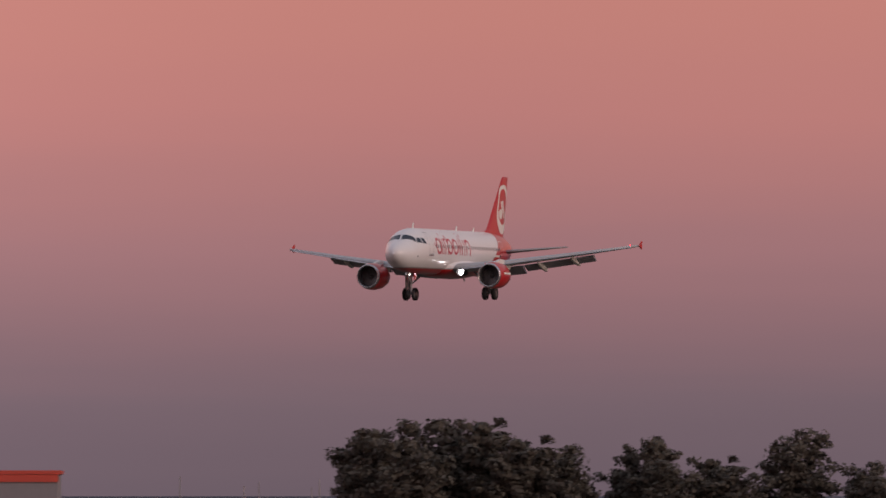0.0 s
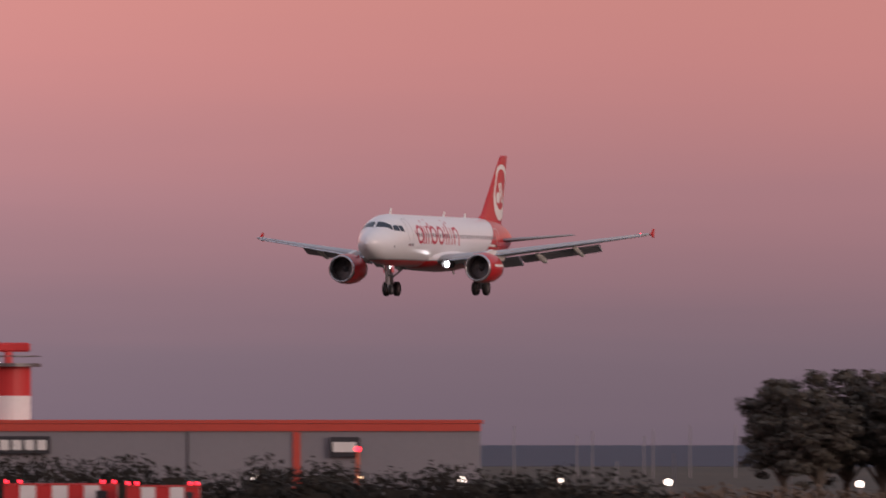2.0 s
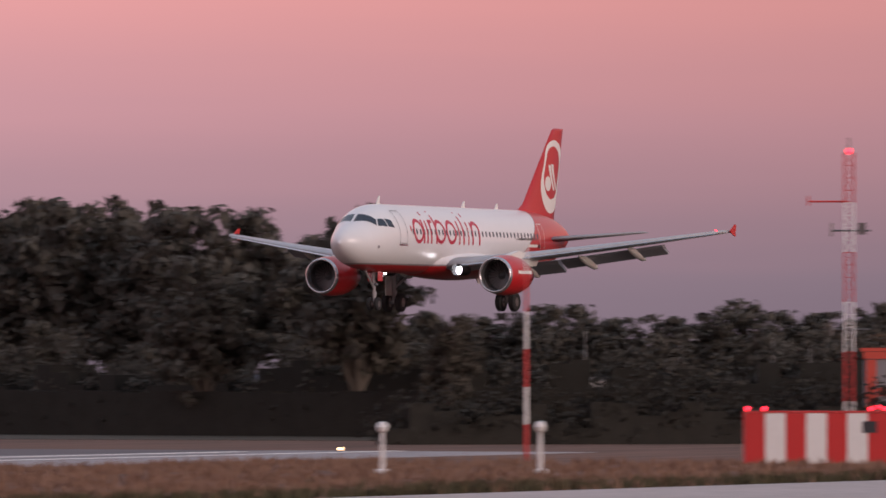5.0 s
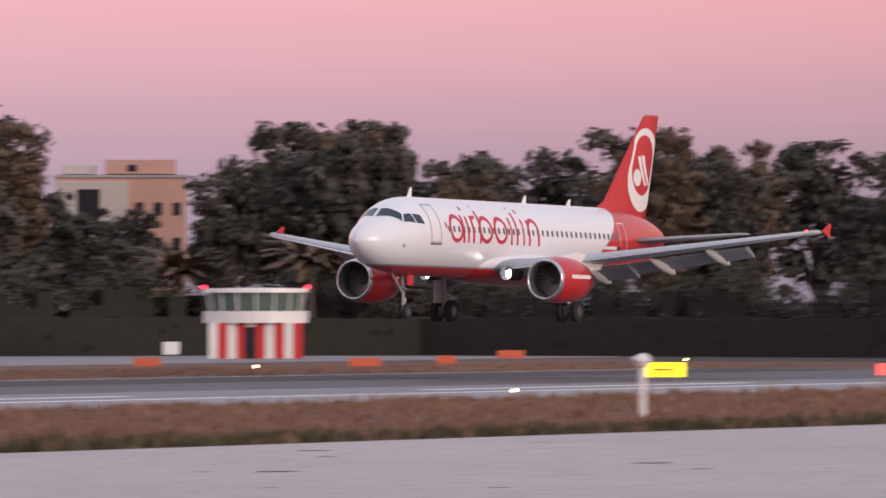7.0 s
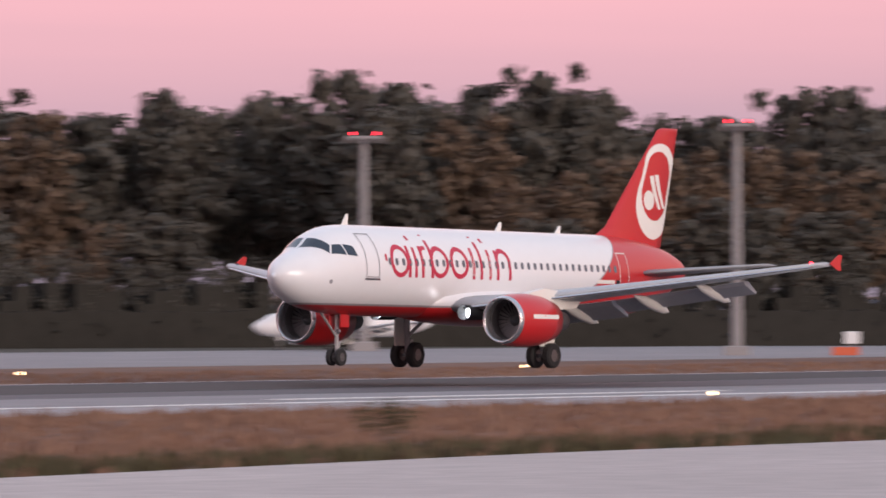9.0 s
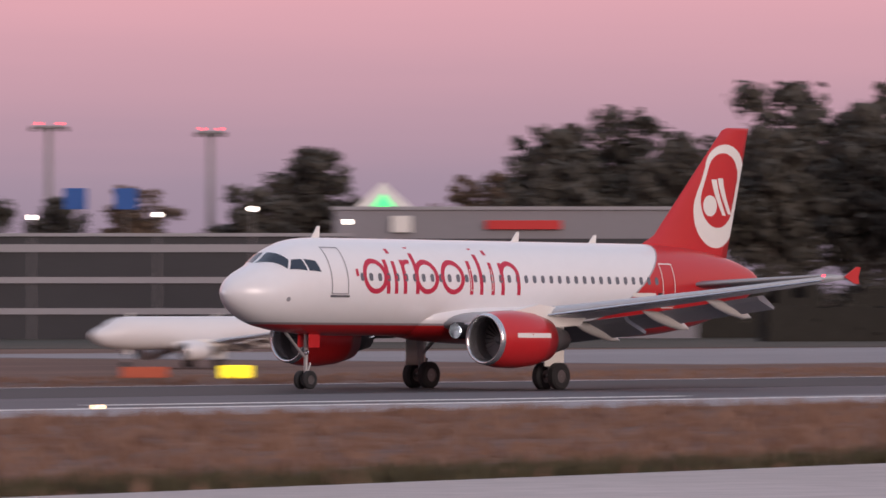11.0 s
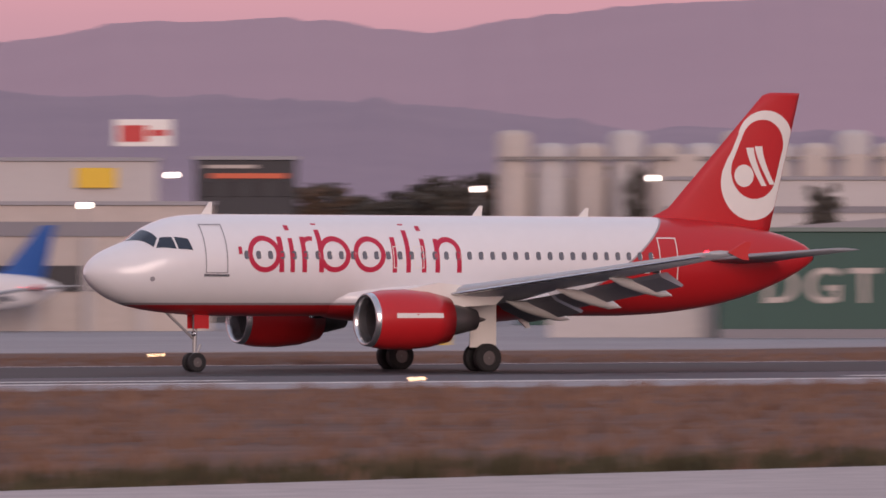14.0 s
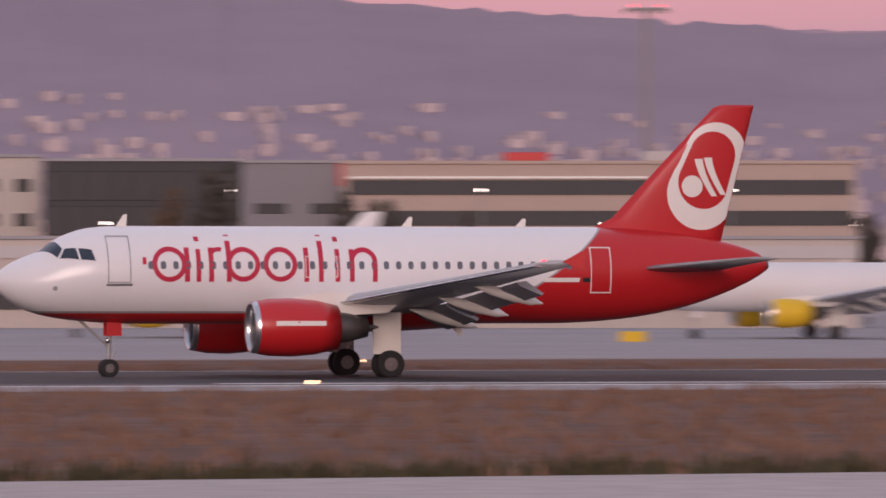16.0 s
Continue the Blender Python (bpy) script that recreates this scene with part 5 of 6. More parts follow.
for x, y, w, b in ((349.7, 142.2, 5.2, 3), (354.7, 138.4, 3.4, 2)):
    t = lattice(x, y, 15.6, 3.2 if b == 3 else 2.2, -37, "red and white lattice tower with antenna racks", "antenna_tower", bays=12, w_top=1.6)
    for j in range(3):
        part("antenna_rack", box(-w / 2, w / 2, -1.2, 1.2, 15.7 + 0.5 * j, 15.85 + 0.5 * j), SIGNRED, t)
    for j in range(b * 2):
        part("antenna_panel", box(-w / 2 + w * j / (b * 2), -w / 2 + w * j / (b * 2) + 0.3, -0.3, 0.3, 14.2, 15.6), SIGNRED, t)
t = thing("stop_sign", "large red stop board over a blue panel at the taxiway", "sign", pose(192.5, -92.0, 0.06, 0, 0, -40.6))
for k in (-0.7, 0.7):
    part("post", tube((k, 0, -0.1), (k, 0, 3.0), 0.08), POLEGREY, t)
octa = [(1.18 * a, 3.2 + 1.85 * b) for a, b in ((-0.42, -1), (0.42, -1), (1, -0.55), (1, 0.55), (0.42, 1), (-0.42, 1), (-1, 0.55), (-1, -0.55))]
part("border", loft([[(x, y, z) for x, z in octa] for y in (-0.1, -0.02)]), LOGOW, t)
part("red_panel", loft([[(x * 0.975, y, 3.2 + (z - 3.2) * 0.98) for x, z in octa] for y in (-0.15, -0.104)]), SIGNRED, t)
for z in (2.2, 4.1):
    part("clamp_bar", box(-1.1, 1.1, -0.2, -0.155, z, z + 0.07), LOGOW, t)
for zc in (4.15, 2.25):
    for x0, x1, z in ((-0.02, 0.2, 0.72), (-0.2, 0.02, -0.72)):
        part("sign_bar", loft([[(x0 if z > 0 else 0.02, y, zc + (z if z > 0 else -0.06)), (x1, y, zc + (z if z > 0 else -0.06)), (x1 + 0.06, y, zc + (0.06 if z > 0 else z)), (x0, y, zc + (0.06 if z > 0 else z))] for y in (-0.19, -0.155)]), LOGOW, t, "plain white bar in place of writing")
    part("sign_bar", box(-0.36, 0.4, -0.195, -0.157, zc - 0.09, zc + 0.04), LOGOW, t, "plain white bar in place of writing")
part("blue_panel", box(-1.2, 1.2, -0.14, 0.1, 0.1, 1.18, bevel=0.03), BLUE, t)
part("panel_edge", box(1.21, 1.34, -0.14, 0.1, 0.1, 1.18), LOGOW, t)
part("panel_mark", box(-0.5, 0.35, -0.17, -0.145, 0.45, 0.85), LOGOW, t)

t = building("green_hangar", "dark green hangar with large pale letters", "hangar", (235.4, 66.0), 17, 5.6, -28.8, GREENWALL, 9, trim=mat("hangar_roof", (0.16, 0.2, 0.18), 0.6),
         items=[("wall_mark", CREAM, -8.0, -7.0, -0.1, -0.004, 2.4, 3.4)] + [("plinth", GREYWALL, -8.4, 8.4, -0.12, -0.004, 0, 0.5)])
for k, letter in enumerate("DGT"):
    part("letter", lettering(letter, 2.6, CREAM), CREAM, t, "large pale painted letter").matrix_local = Matrix.Translation((-6.2 + 2.3 * k, -0.02, 1.9)) @ pose(0, 0, 0, 90, 0, 0)
building("white_wall", "white corrugated wall beside a green hangar", "wall", (223.6, 71.6), 9, 3.6, -28.8, PALEWALL, 0.6)
# factory and control tower
t = thing("control_tower", "pale concrete control tower with a flared cab", "tower", pose(406.9, 239.1, 0, 0, 0, -36.5))
part("shaft", lathe([(0, 2.75), (22.2, 2.6)], 28, "z", close=True), PALEWALL, t)
part("lift_shaft", box(-0.6, 2.9, -3.1, -1.0, 16.3, 22.3, bevel=0.1), CREAM, t)
part("collar", lathe([(22.2, 2.7), (22.3, 3.1), (23.1, 3.9), (24.4, 4.45), (25.6, 4.5), (26.0, 4.3)], 28, "z", close=True), PALEWALL, t)
part("cab_glass", lathe([(26.0, 3.7), (28.8, 4.3)], 20, "z"), WINDOW, t)
part("cab_roof", lathe([(28.8, 4.6), (29.4, 4.4), (29.6, 0.5)], 20, "z", close=True), PALEWALL, t)
building("brewhouse", "tall white factory block with vents", "factory", (361.9, 216), 9.6, 15.9, -33.7, PALEWALL, 8, items=[("roof_unit", DARKWALL, -4, -1, 1, 4, 16.1, 16.8), ("vent_pipe", CREAM, 0, 0.8, 1, 2, 16.1, 17.2), ("step", CREAM, 4.9, 8, 1, 5, 0, 12)])
building("brewhouse", "tall cream factory block with pipes", "factory", (367.5, 208), 8.5, 15.8, -34.5, CREAM, 8, wins=(3, 4, 0.8, 1.0, 2, 3.4), items=[("gantry", DARKWALL, -4, 4, -0.6, -0.1, 10.5, 11.4), ("annex", CREAM, 4.3, 7, 0.5, 5, 0, 13), ("tank", PALEWALL, -1, 1.5, 1, 3, 16, 16.7)])
building("factory_hall", "long pale factory hall with pipes and tanks on its roof", "factory", (323.9, 178.4), 22, 9.6, -32.6, PALEWALL, 12, bands=[(8.9, 9.5, DARKMETAL, -1, 1)],
         items=[("column", CREAM, -10.6 + 2.6 * k, -10.1 + 2.6 * k, -0.3, -0.005, 0, 8.8) for k in range(9)] + [("roof_tank", DARKMETAL, -9 + 2.3 * k, -7.9 + 2.3 * k, 2, 4, 9.8, 10.6 + 0.5 * (k % 3)) for k in range(7)])
building("factory_hall", "cream factory hall with dark gantries", "factory", (346, 176), 17, 10.8, -34.5, CREAM, 12, wins=(6, 2, 1.1, 1.2, 4.2, 2.6),
         items=[("gantry_beam", DARKMETAL, -8.5, -1, -0.8, -0.5, z, z + 0.22) for z in (5.2, 6.5, 7.6, 8.7, 9.9)] + [("gantry_post", DARKMETAL, x, x + 0.2, -0.85, -0.45, 0, 10.3) for x in (-8.5, -7.2, -5.6, -4.1, -2.6, -1.2)] + [("flue", CREAM, x, x + 0.7, -0.4, -0.1, 0, 11.6) for x in (-6.6, -3.6)] + [("duct", DARKWALL, x, x + 1.1, -0.4, -0.1, z, z + 0.9) for x, z in ((-8.2, 7.8), (-5.3, 6.8), (-2.4, 8.0))] + [("pipe", DARKMETAL, -8, 6, -0.5, -0.1, 10.9, 11.2), ("panel", SIGNRED, 8.6, 10.2, -0.2, 0.3, 8.8, 9.8)])
t = sign_board("red_banner", 318.6, 116.7, 1.5, 5.6, 10.4, -36, SIGNRED, "tall red banner sign near the control tower", 1)
for k in range(5):
    part("sign_bar", box(-0.4, 0.4, -0.12, -0.085, 6.0 + 0.55 * k, 6.35 + 0.55 * k), LOGOW, t, "plain bar in place of writing")
for x, y, h in ((303.8, 101.5, 13.2), (309, 106, 9.3), (290, 130, 7.8), (262, 100, 7.4), (312, 118, 9.6), (225, 130, 8.8), (245, 128, 8.0), (259, 122, 7.6), (201, 92, 6.9), (247, 110, 8.6), (254, 116, 8.6)):
    lamp_post("flood_lamp", "lit floodlamp on a tall pole by the apron", x, y, h, POLEGREY, GLOW_F, r=0.19, thick=0.07)
for k in range(9):
    plant(k + 2, 250 + 4.2 * k, 84 - 1.4 * k, 4.2 + 1.5 * rt.random(), 1.6, "round dark bush beside the apron")
# silos
t = thing("silo_block", "row of pale round silos on a cream factory", "silo", pose(266, 136, 0, 0, 0, -30))
part("body", box(-13, 13, 1.5, 10, 0, 8.8, bevel=0.05), CREAM, t)
for k in range(11):
    part("silo", lathe([(0, 1.08), (10.6 if k % 3 else 11.4, 1.08), (10.9 if k % 3 else 11.7, 0.8), (11.0 if k % 3 else 11.8, 0.02)], 18, "z", (-12 + 2.35 * k, 0.6, 0), close=True), PALEWALL if k % 2 else CREAM, t, smooth=True)
part("walkway", box(-13, 13, -0.8, -0.55, 9.9, 10.1), DARKMETAL, t)
building("packing_hall", "pale packing hall with a flat roof and round vents", "factory", (265.5, 124), 16, 8.6, -30.8, PALEWALL, 8, bands=[(6.6, 7.0, GREYWALL, -1, 1)], items=[("roof_drum", CREAM, -7.5 + 2.6 * k, -6.0 + 2.6 * k, 1, 3, 8.83, 10.2) for k in range(6)])
building("cold_store", "pale factory block with dark roof plant", "factory", (292, 131), 17, 9.4, -33.2, PALEWALL, 10, bands=[(6.5, 6.8, DARKMETAL, -1, 1), (0, 6.4, CREAM, 0.3, 0.75)], wins=(7, 1, 1.0, 1.0, 7.3, 1), items=[("roof_plant", DARKWALL, -8 + 3.1 * k, -6.3 + 3.1 * k, 1, 4, 9.63, 10.6) for k in range(5)])
t = lattice(391.4, 281, 20.8, 1.0, -33, "distant red and white lattice mast", bays=12)
building("green_shed", "grey-green steel shed with a shallow roof", "shed", (244.6, 111.6), 10, 6.1, -29.1, GREENWALL, 8, bands=[(5.2, 6.0, ROOFGREY, -1, 1), (0, 2.2, PALEWALL, -0.4, 0.5)])
t = building("hangar", "dark green hangar with large pale marks and grey roof", "hangar", (252, 91), 19.5, 5.3, -31.9, GREENWALL, 12, trim=ROOFGREY, items=[("side_wall", PALEWALL, -15.5, -9.8, 0.2, 3, 0, 3.0)])
part("gable", loft([[(x, y, z) for x, z in ((-9.9, 5.53), (9.9, 5.53), (0, 6.35))] for y in (-0.1, 12)]), ROOFGREY, t)
for k, w in ((-8.6, 1.2), (-6.4, 1.6), (-4.4, 1.6), (-2.4, 1.5)):
    part("wall_mark", box(k, k + w, -0.1, -0.006, 2.6, 4.0), CREAM, t, "plain pale mark in place of writing")

# terminal side
building("cargo_hall", "long white cargo hall with a low roof", "hall", (213, 133), 22, 9.6, -25.4, PALEWALL, 16, bands=[(6.4, 6.9, GREYWALL, -1, 1)], items=[("roof_hut", CREAM, -2.6, 0.2, 2, 5, 9.83, 10.3), ("yellow_panel", YELLOW, 6.2, 8.6, -0.3, -0.13, 8.0, 9.2)])
building("cargo_hall", "white hall with dark roof structures", "hall", (188, 145), 17, 10.0, -22.2, PALEWALL, 14, bands=[(7.2, 7.7, GREYWALL, -1, 1)], items=[("roof_box", LOGOW, 4.2, 7.0, 2, 5, 10.23, 11.5), ("dark_frame", DARKWALL, 4.6, 8.4, -0.4, -0.13, 8.6, 10.2)])
building("screen_block", "dark roof block with coloured panels", "building", (229, 128), 6, 9.7, -26.5, DARKWALL, 5, bands=[(8.6, 8.9, ORANGESIGN, -0.7, 0.8), (9.2, 9.4, CREAM, -0.8, 0.2)], wins=(4, 1, 0.8, 0.9, 7.5, 1))
t = sign_board("billboard", 246.5, 178, 3.8, 11.0, 12.8, -26, LOGOW, "white and red rooftop billboard", 2)
part("panel_mark", box(-1.6, 0.2, -0.12, -0.085, 11.3, 12.4), SIGNRED, t)
part("sign_bar", box(0.4, 1.6, -0.12, -0.085, 11.7, 12.1), SIGNRED, t, "plain bar in place of writing")
t = building("pier", "long low cream terminal pier with dark window bands", "terminal", (184, 106), 56, 6.9, -24, CREAM, 12, trim=ROOFGREY,
             bands=[(5.2, 6.0, GREYWALL, -1, 1), (2.2, 3.6, WINDOW, -0.95, -0.5), (2.2, 3.6, WINDOW, -0.4, 0.1), (2.2, 3.6, WINDOW, 0.2, 0.9)],
             items=[("column", PALEWALL, -27 + 3.0 * k, -26.4 + 3.0 * k, -0.5, -0.13, 0, 5.1) for k in range(18)])
building("green_shed", "dark green shed beside a tree", "shed", (169, 93), 5, 7.6, -22, GREENWALL, 3)
building("office_block", "dark glazed office block with a lit screen", "office", (162.5, 146), 8.8, 10.8, -19.2, DARKWALL, 8, bands=[(9.0, 9.3, CREAM, -1, 1), (10.2, 10.5, CREAM, -1, 0.5), (10.0, 10.7, YELLOW, 0.6, 1)], wins=(6, 2, 1.0, 0.8, 7.4, 1.5))
building("arrivals_hall", "pale low hall with red-marked shop fronts", "hall", (147, 117), 20, 8.5, -18.9, PALEWALL, 10, bands=[(6.6, 7.3, GREYWALL, -1, 1), (3.0, 4.6, WINDOW, -0.9, 0.9)], items=[("shop_sign", SIGNRED, -7.5, -4, -0.3, -0.13, 5.2, 5.9)])
t = sign_board("lit_screen", 150, 117.5, 2.7, 8.0, 9.0, -19, mat("lit_screen", (0.75, 0.72, 1.0), glow=1.2), "bright lit screen on a roof", 2)
building("shop_row", "row of small pale shops with coloured signs", "shop", (186, 162), 17, 8.4, -21, CREAM, 8, wins=(9, 1, 1.0, 1.2, 6.0, 1), items=[("sign", SIGNRED, 1, 2.6, -0.3, -0.1, 7.4, 8.2), ("sign", BLUE, 4.2, 5.2, -0.3, -0.1, 7.4, 8.2), ("sign", GREENWALL, -8, -5.6, -0.3, -0.1, 6.2, 8.2)])
t = thing("arched_hall", "low hall with a blue arched roof", "hall", pose(149, 150, 0, 0, 0, -17.5))
part("wall", box(-4.6, 4.6, 0, 8, 0, 6.4, bevel=0.05), GREYWALL, t)
part("arched_roof", loft([[(4.8 * math.cos(q), y, 6.41 + 1.1 * math.sin(q)) for q in [math.pi * k / 12 for k in range(13)]] for y in (-0.3, 8.2)]), BLUEROOF, t)
part("roof_edge", box(-4.9, 4.9, -0.36, -0.304, 6.3, 6.55), BLUE, t)
flood_mast(205.6, 228.9, 22.6, -20.5, GLOW_R, "very tall floodlight mast on the far apron", 1.4)
flood_mast(152.7, 268.6, 23.5, -14.6, GLOW_R, "very tall floodlight mast on the far apron", 1.6)
tb = building("terminal", "beige terminal building with dark ribbon windows", "terminal", (128.7, 189), 35, 10.7, -14.2, BEIGE, 16, trim=BEIGE,
              bands=[(8.6, 9.6, WINDOW, -0.98, 0.98), (6.5, 7.5, WINDOW, -0.98, 0.98), (4.4, 5.4, WINDOW, -0.98, 0.98), (9.7, 9.85, LOGOW, -0.98, 0.2)], items=[("red_roof_sign", SIGNRED, -6.5, -3.5, 0.5, 1.0, 10.93, 11.5), ("shed_roof", PALEWALL, 3, 6, 2, 5, 10.93, 11.6)])
building("glass_terminal", "dark glazed terminal block", "terminal", (99.5, 202.6), 13.7, 10.9, -10.8, DARKWALL, 12, wins=(9, 4, 1.35, 2.0, 1.0, 2.4))
building("stone_block", "grey-brown terminal block with a red edge", "terminal", (110.1, 200.4), 7.8, 10.8, -11.9, GREYWALL, 12, items=[("red_corner", SIGNRED, 2.7, 3.9, -0.2, -0.005, 9.2, 10.8)], wins=(2, 3, 2.2, 0.7, 2.5, 2.4))
building("stair_block", "cream terminal end block with dark windows", "terminal", (90, 210), 7, 11.2, -9.7, CREAM, 12, wins=(3, 4, 1.1, 0.9, 1.6, 2.4))
building("gate_building", "long low pale gate building before the terminal", "terminal", (100, 152), 70, 5.6, -13, CREAM, 10, trim=ROOFGREY, bands=[(4.4, 5.2, PALEWALL, -1, 1), (1.2, 2.8, WINDOW, -0.95, -0.1), (1.2, 2.8, WINDOW, 0.0, 0.92)])
for x, y, h in ((104, 186, 6.6), (112, 184, 7.2), (121, 182, 6.4), (99, 190, 9.2), (113, 186, 8.2)):
    plant(int(x), x, y, h, 0.45, "slim dark cypress before the terminal")
for k in range(9):
    lamp_post("flood_lamp", "lit lamp along the terminal front", 92 + 8 * k, 176 - 1.8 * k, 6.6 + 2.2 * (k % 2), POLEGREY, GLOW_F, r=0.11, thick=0.05)
# parked aircraft
WHITEJET = mat("parked_hull", (0.74, 0.73, 0.74), 0.35, var=0.06)
for x, y, s, rz, cowl, tail, lab in ((121.0, 104, 0.68, 180, YELLOW, WHITEJET, "parked white airliner with yellow engines on the apron"), (86, 112, 0.62, 172, YELLOW, WHITEJET, "parked white airliner seen from its nose end"),
                                     (194.5, 98.5, 0.5, 186, WHITEJET, BLUE, "parked white airliner with a blue tail"), (553, 71, 0.36, 150, WHITEJET, WHITEJET, "small parked white jet by the hedge"),
                                     (357, 60, 0.34, 150, WHITEJET, WHITEJET, "small parked white jet beside the apron"), (371, 44, 0.4, 165, WHITEJET, WHITEJET, "small parked white jet beside the apron")):
    j = build_airliner(pose(x, y, 3 * s + 0.04, 0, 0, rz), False, WHITEJET, tail, cowl, lab, "parked aircraft")
    j.scale = (s, s, s)


def apron_van(x, y, rot, m, label, ln=4.6, h=2.2):
    t = thing("apron_vehicle", label, "vehicle", pose(x, y, 0.04, 0, 0, rot), group="apron vehicles")
    part("body", box(-ln / 2, ln / 2, -0.95, 0.95, 0.4, h, bevel=0.12), m, t)
    part("windscreen", box(-ln / 2 + 0.2, -ln / 2 + 1.2, -0.97, -0.954, h * 0.58, h * 0.88), WINDOW, t)
    part("stripe", box(-ln / 2 + 0.1, ln / 2 - 0.1, -0.97, -0.954, 0.7, 0.95), LOGOW, t)
    for k in (-0.32, 0.32):
        part("wheel", lathe([(-0.14, 0.02), (-0.14, 0.4), (0.14, 0.4), (0.14, 0.02)], 16, "y", (ln * k, -0.82, 0.4)), RUBBER, t)
        part("wheel", lathe([(-0.14, 0.02), (-0.14, 0.4), (0.14, 0.4), (0.14, 0.02)], 16, "y", (ln * k, 0.82, 0.4)), RUBBER, t)


for k, m, lab in ((0, SIGNRED, "red airport fire vehicle with white stripe"), (1, SIGNRED, "red airport fire vehicle with white stripe"), (2, PALEWALL, "pale apron van on the concrete"), (3, SIGNRED, "red airport fire vehicle with white stripe"), (4, PALEWALL, "pale apron van on the concrete")):
    apron_van(170 + 4.3 * k + 1.5 * (k % 2), 96 - 2.6 * k, -22, m, lab)
for x, y, m in ((232, 74, PALEWALL), (243, 70, PALEWALL), (262, 66, PALEWALL), (275, 62, PALEWALL), (312, 54, PALEWALL), (140, 96, PALEWALL), (98, 124, PALEWALL)):
    apron_van(x, y, -30, m, "small service van on the apron", 4.0, 1.9)
apron_van(160.5, 106.6, -18, YELLOW, "small yellow apron car with a pale stripe", 3.0, 1.3)

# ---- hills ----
# distance haze is painted into both hill colours, paler for the far range
HILL = ground_mat("haze_painted_hill", (0.335, 0.262, 0.31), (0.37, 0.288, 0.335), (0.295, 0.235, 0.285), 0.002, 0.012, 1.0, 0.0)
FARHILL = ground_mat("far_haze_painted_hill", (0.46, 0.325, 0.37), (0.475, 0.335, 0.38), (0.445, 0.315, 0.36), 0.0015, 0.008, 1.0, 0.0)


def ridge(name, table, dist, material, label, amp, seed):
    """A range of hills shaped to fit the camera's view: heading and height angle in degrees from near its stand."""
    vs, fs = [], []
    hd = np.arange(table[0][0], table[-1][0], 0.06)
    n = 10
    for a in hd:
        e = np.interp(a, [p[0] for p in table], [p[1] for p in table])
        for j in range(n + 1):
            u = j / n
            d = dist * (0.78 + 0.22 * u)
            rough = amp * (noise.fractal((a * 1.3 + seed, u * 2, seed), 0.9, 2.1, 6) + 0.6 * noise.noise((a * 6, u * 3, seed)))
            z = d * math.tan(radians(max(0.0, e + 0.3 + rough * 0.06))) * u ** 0.8 + 6 * u
            vs.append((30 - d * math.sin(radians(a)), -290 + d * math.cos(radians(a)), z))
    for i in range(len(hd) - 1):
        for j in range(n):
            k = i * (n + 1) + j
            fs.append((k, k + 1, k + n + 2, k + n + 1))
    ob = part(name, mesh_of(name, vs, fs, material, True), material, None)
    return tagged(ob, label, "hill", kind="structure")


MID = [(-34.5, 0.0), (-33.2, 0.2), (-32.2, 0.43), (-31.4, 0.66), (-29.8, 0.7), (-27.6, 0.9), (-25.1, 0.95), (-23.5, 1.1), (-22.4, 1.25), (-21.5, 1.45), (-20.6, 1.62), (-19.9, 1.45), (-18.3, 1.6), (-17.5, 1.6), (-16.5, 1.52), (-15.4, 1.5), (-13.6, 1.64), (-9.7, 1.85), (-4, 1.7)]
FAR = [(-37.6, 0.0), (-36.6, 0.35), (-35.5, 0.95), (-34.2, 1.28), (-33, 1.6), (-30.7, 1.68), (-29.5, 1.6), (-28.2, 1.42), (-27, 1.52), (-25.8, 1.48), (-25, 1.32), (-24, 1.55), (-22, 1.72), (-18, 1.5), (-4, 1.6)]
ridge("hill_near", MID, 3600, HILL, "mauve hillside behind the airport, haze painted into its colour", 0.8, 3)
ridge("hill_far", FAR, 4600, FARHILL, "pale mountain range at dusk, haze painted into its colour", 0.5, 9)
rh = np.random.default_rng(11)
bm = bmesh.new()
for k in range(900):
    a = -7 - 13.5 * rh.random() ** 0.8
    u = 0.05 + 0.52 * rh.random() ** 2.2
    d = 3600 * (0.78 + 0.22 * u)
    e = np.interp(a, [p[0] for p in MID], [p[1] for p in MID])
    z = d * math.tan(radians(e + 0.3)) * u ** 0.8 + 4
    x, y = 30 - d * math.sin(radians(a)), -290 + d * math.cos(radians(a))
    w, h = 1.5 + 7.0 * rh.random() ** 2, 0.4 + 0.9 * rh.random()
    add_box(bm, x - w / 2, x + w / 2, y - 12, y + 6, z - 6, z + h)
tagged(part("hillside_houses", bm, mat("far_house", (0.54, 0.45, 0.455), 0.9, var=0.4, scale=20), None), "scattered small pale houses on the hillside", "houses", kind="stuff")


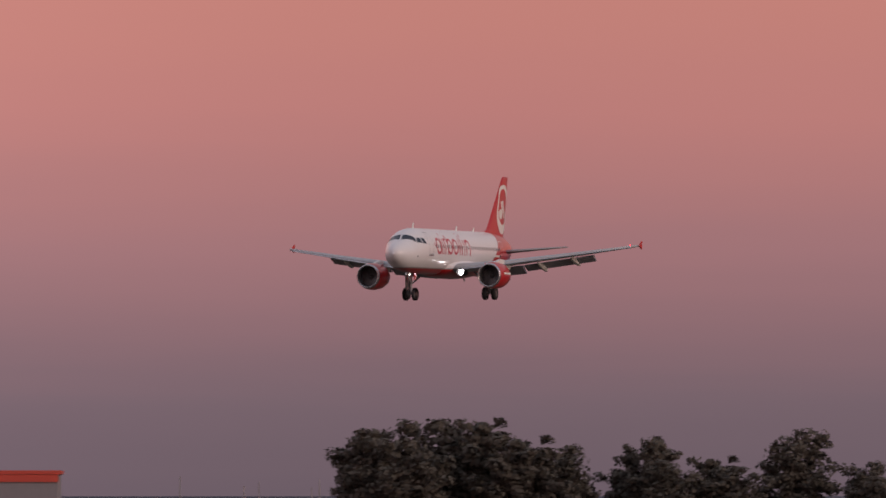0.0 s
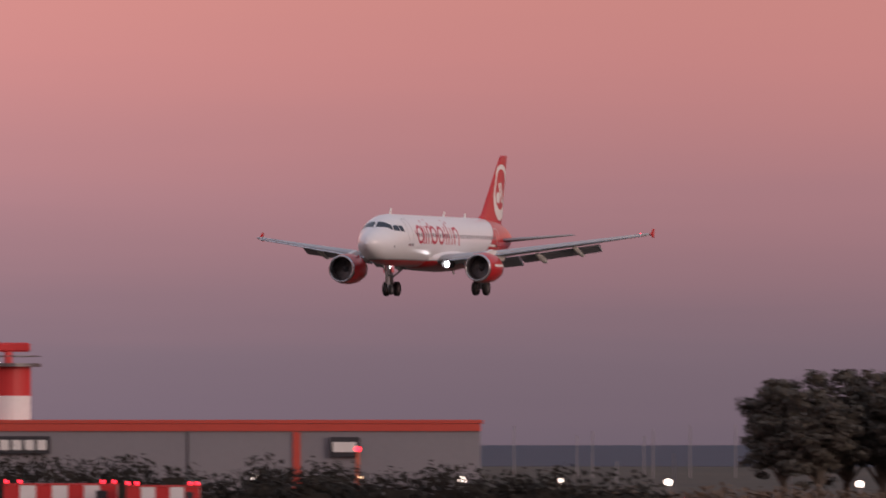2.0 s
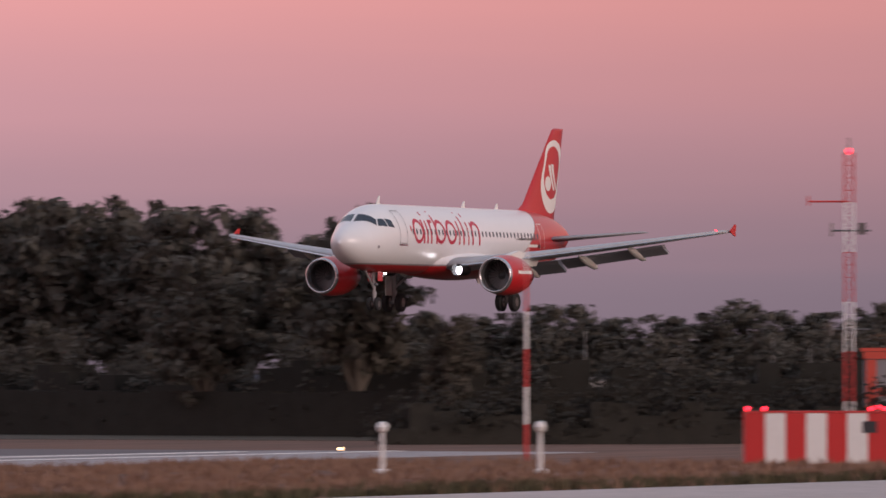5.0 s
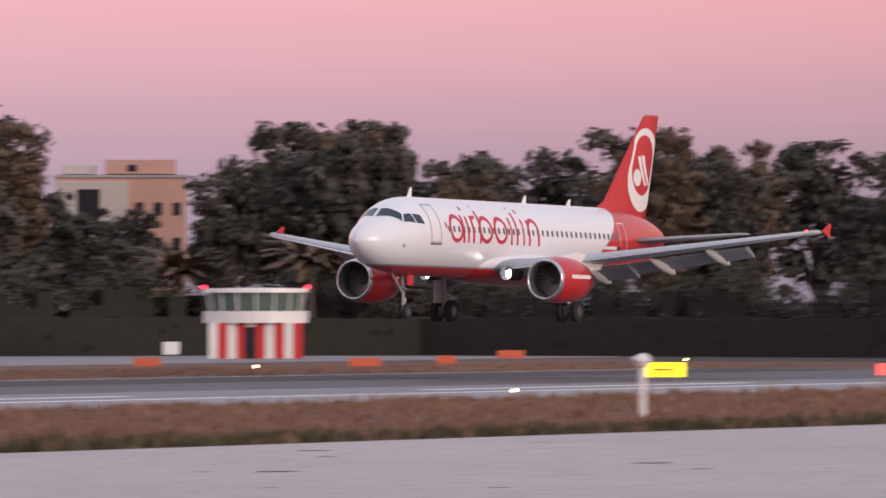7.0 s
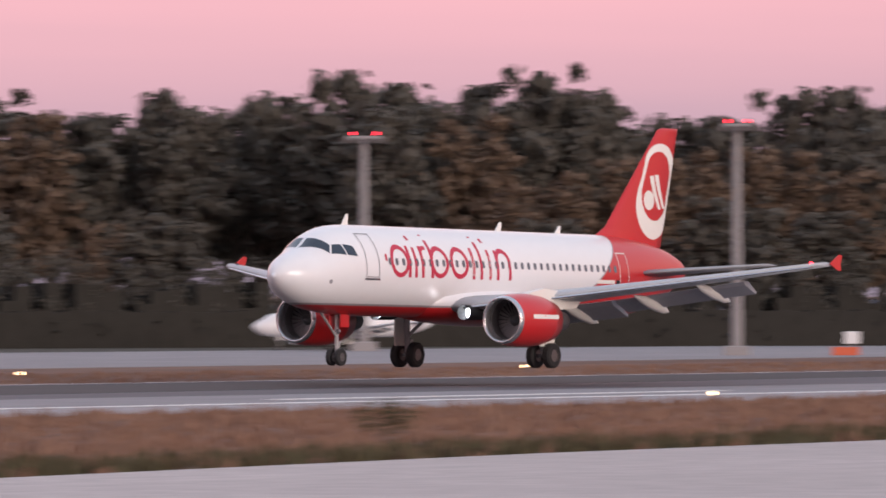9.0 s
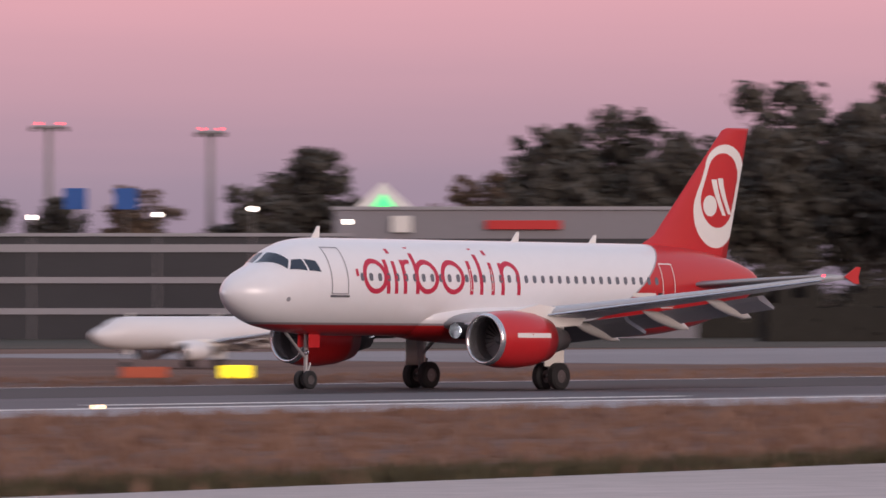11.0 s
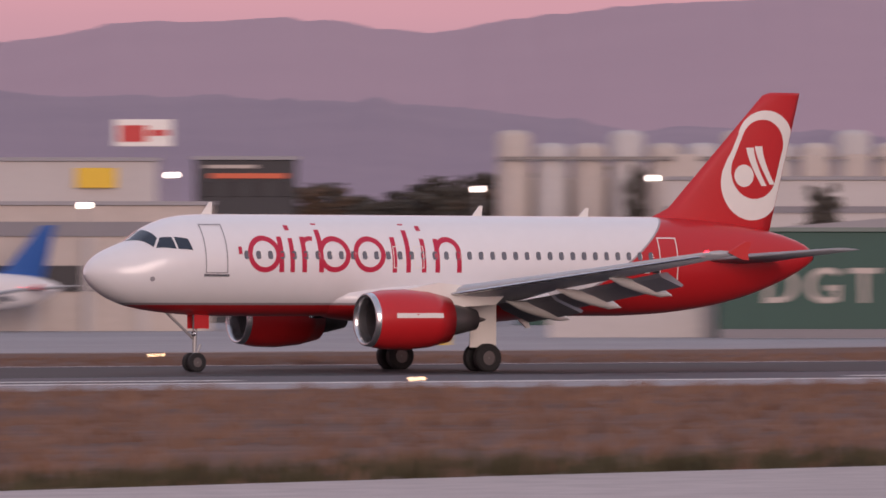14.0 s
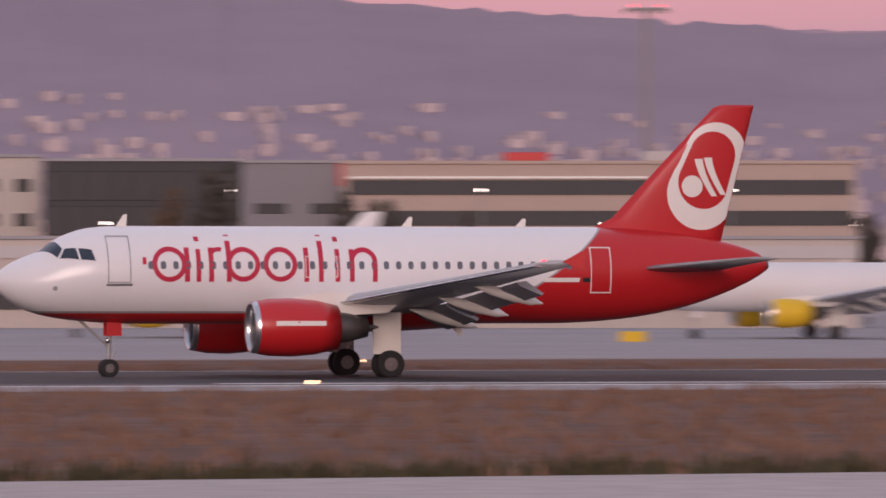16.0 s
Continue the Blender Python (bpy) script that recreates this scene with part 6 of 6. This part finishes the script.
# things pushed along the sight lines and scaled, to fit the camera's view
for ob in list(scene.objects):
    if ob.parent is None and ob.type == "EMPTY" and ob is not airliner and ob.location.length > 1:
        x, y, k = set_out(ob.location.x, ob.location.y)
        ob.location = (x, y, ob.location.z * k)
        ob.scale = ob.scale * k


def motions():
    """The airliner's flight: seconds, place along the runway, height of its middle, nose-up angle, drift angle."""
    rows = [
        (0.0, 970.84, 24.61, -0.745, 0.017),
        (0.5, 947.685, 23.452, -0.762, 0.073),
        (1.0, 923.659, 21.837, -0.739, 0.098),
        (1.5, 898.816, 20.373, -0.666, 0.123),
        (2.0, 873.213, 18.828, -0.585, 0.304),
        (2.5, 846.904, 17.643, -0.601, 0.409),
        (3.0, 819.944, 16.09, -0.678, 0.718),
        (3.5, 792.388, 14.601, -0.644, 0.804),
        (4.0, 764.293, 13.287, -0.477, 0.927),
        (5.0, 706.702, 10.73, 0.0, 0.166),
        (5.75, 662.502, 8.811, 0.358, -0.217),
        (6.5, 617.645, 6.893, 0.717, -0.413),
        (7.0, 587.468, 5.999, 0.963, -0.196),
        (7.5, 557.137, 5.333, 1.026, 0.058),
        (8.0, 526.708, 4.787, 0.81, 0.18),
        (8.5, 496.236, 4.65, 0.684, 0.249),
        (9.0, 465.776, 3.79, 0.946, 0.458),
        (9.8, 417.202, 3.354, 0.791, 0.001),
        (10.6, 369.026, 3.06, 0.635, -0.013),
        (11.5, 315.587, 3.0, 0.461, 0.568),
        (12.0, 286.358, 3.0, 0.5, 0.046),
        (12.5, 257.528, 3.0, 0.5, -0.1),
        (13.0, 229.151, 3.0, 0.5, -0.42),
        (13.5, 201.283, 3.0, 0.5, -0.481),
        (14.0, 173.98, 3.0, 0.164, -0.363),
        (14.5, 147.296, 3.0, -0.067, -0.524),
        (15.0, 121.286, 3.0, 0.207, -0.723),
        (15.5, 96.007, 3.0, 0.202, -0.266),
        (16.0, 71.512, 3.0, 0.028, 1.7),
    ]
    walk(airliner, [(t, pose(x, 0, z, 0, -up, 180 + drift)) for t, x, z, up, drift in rows])


motions()
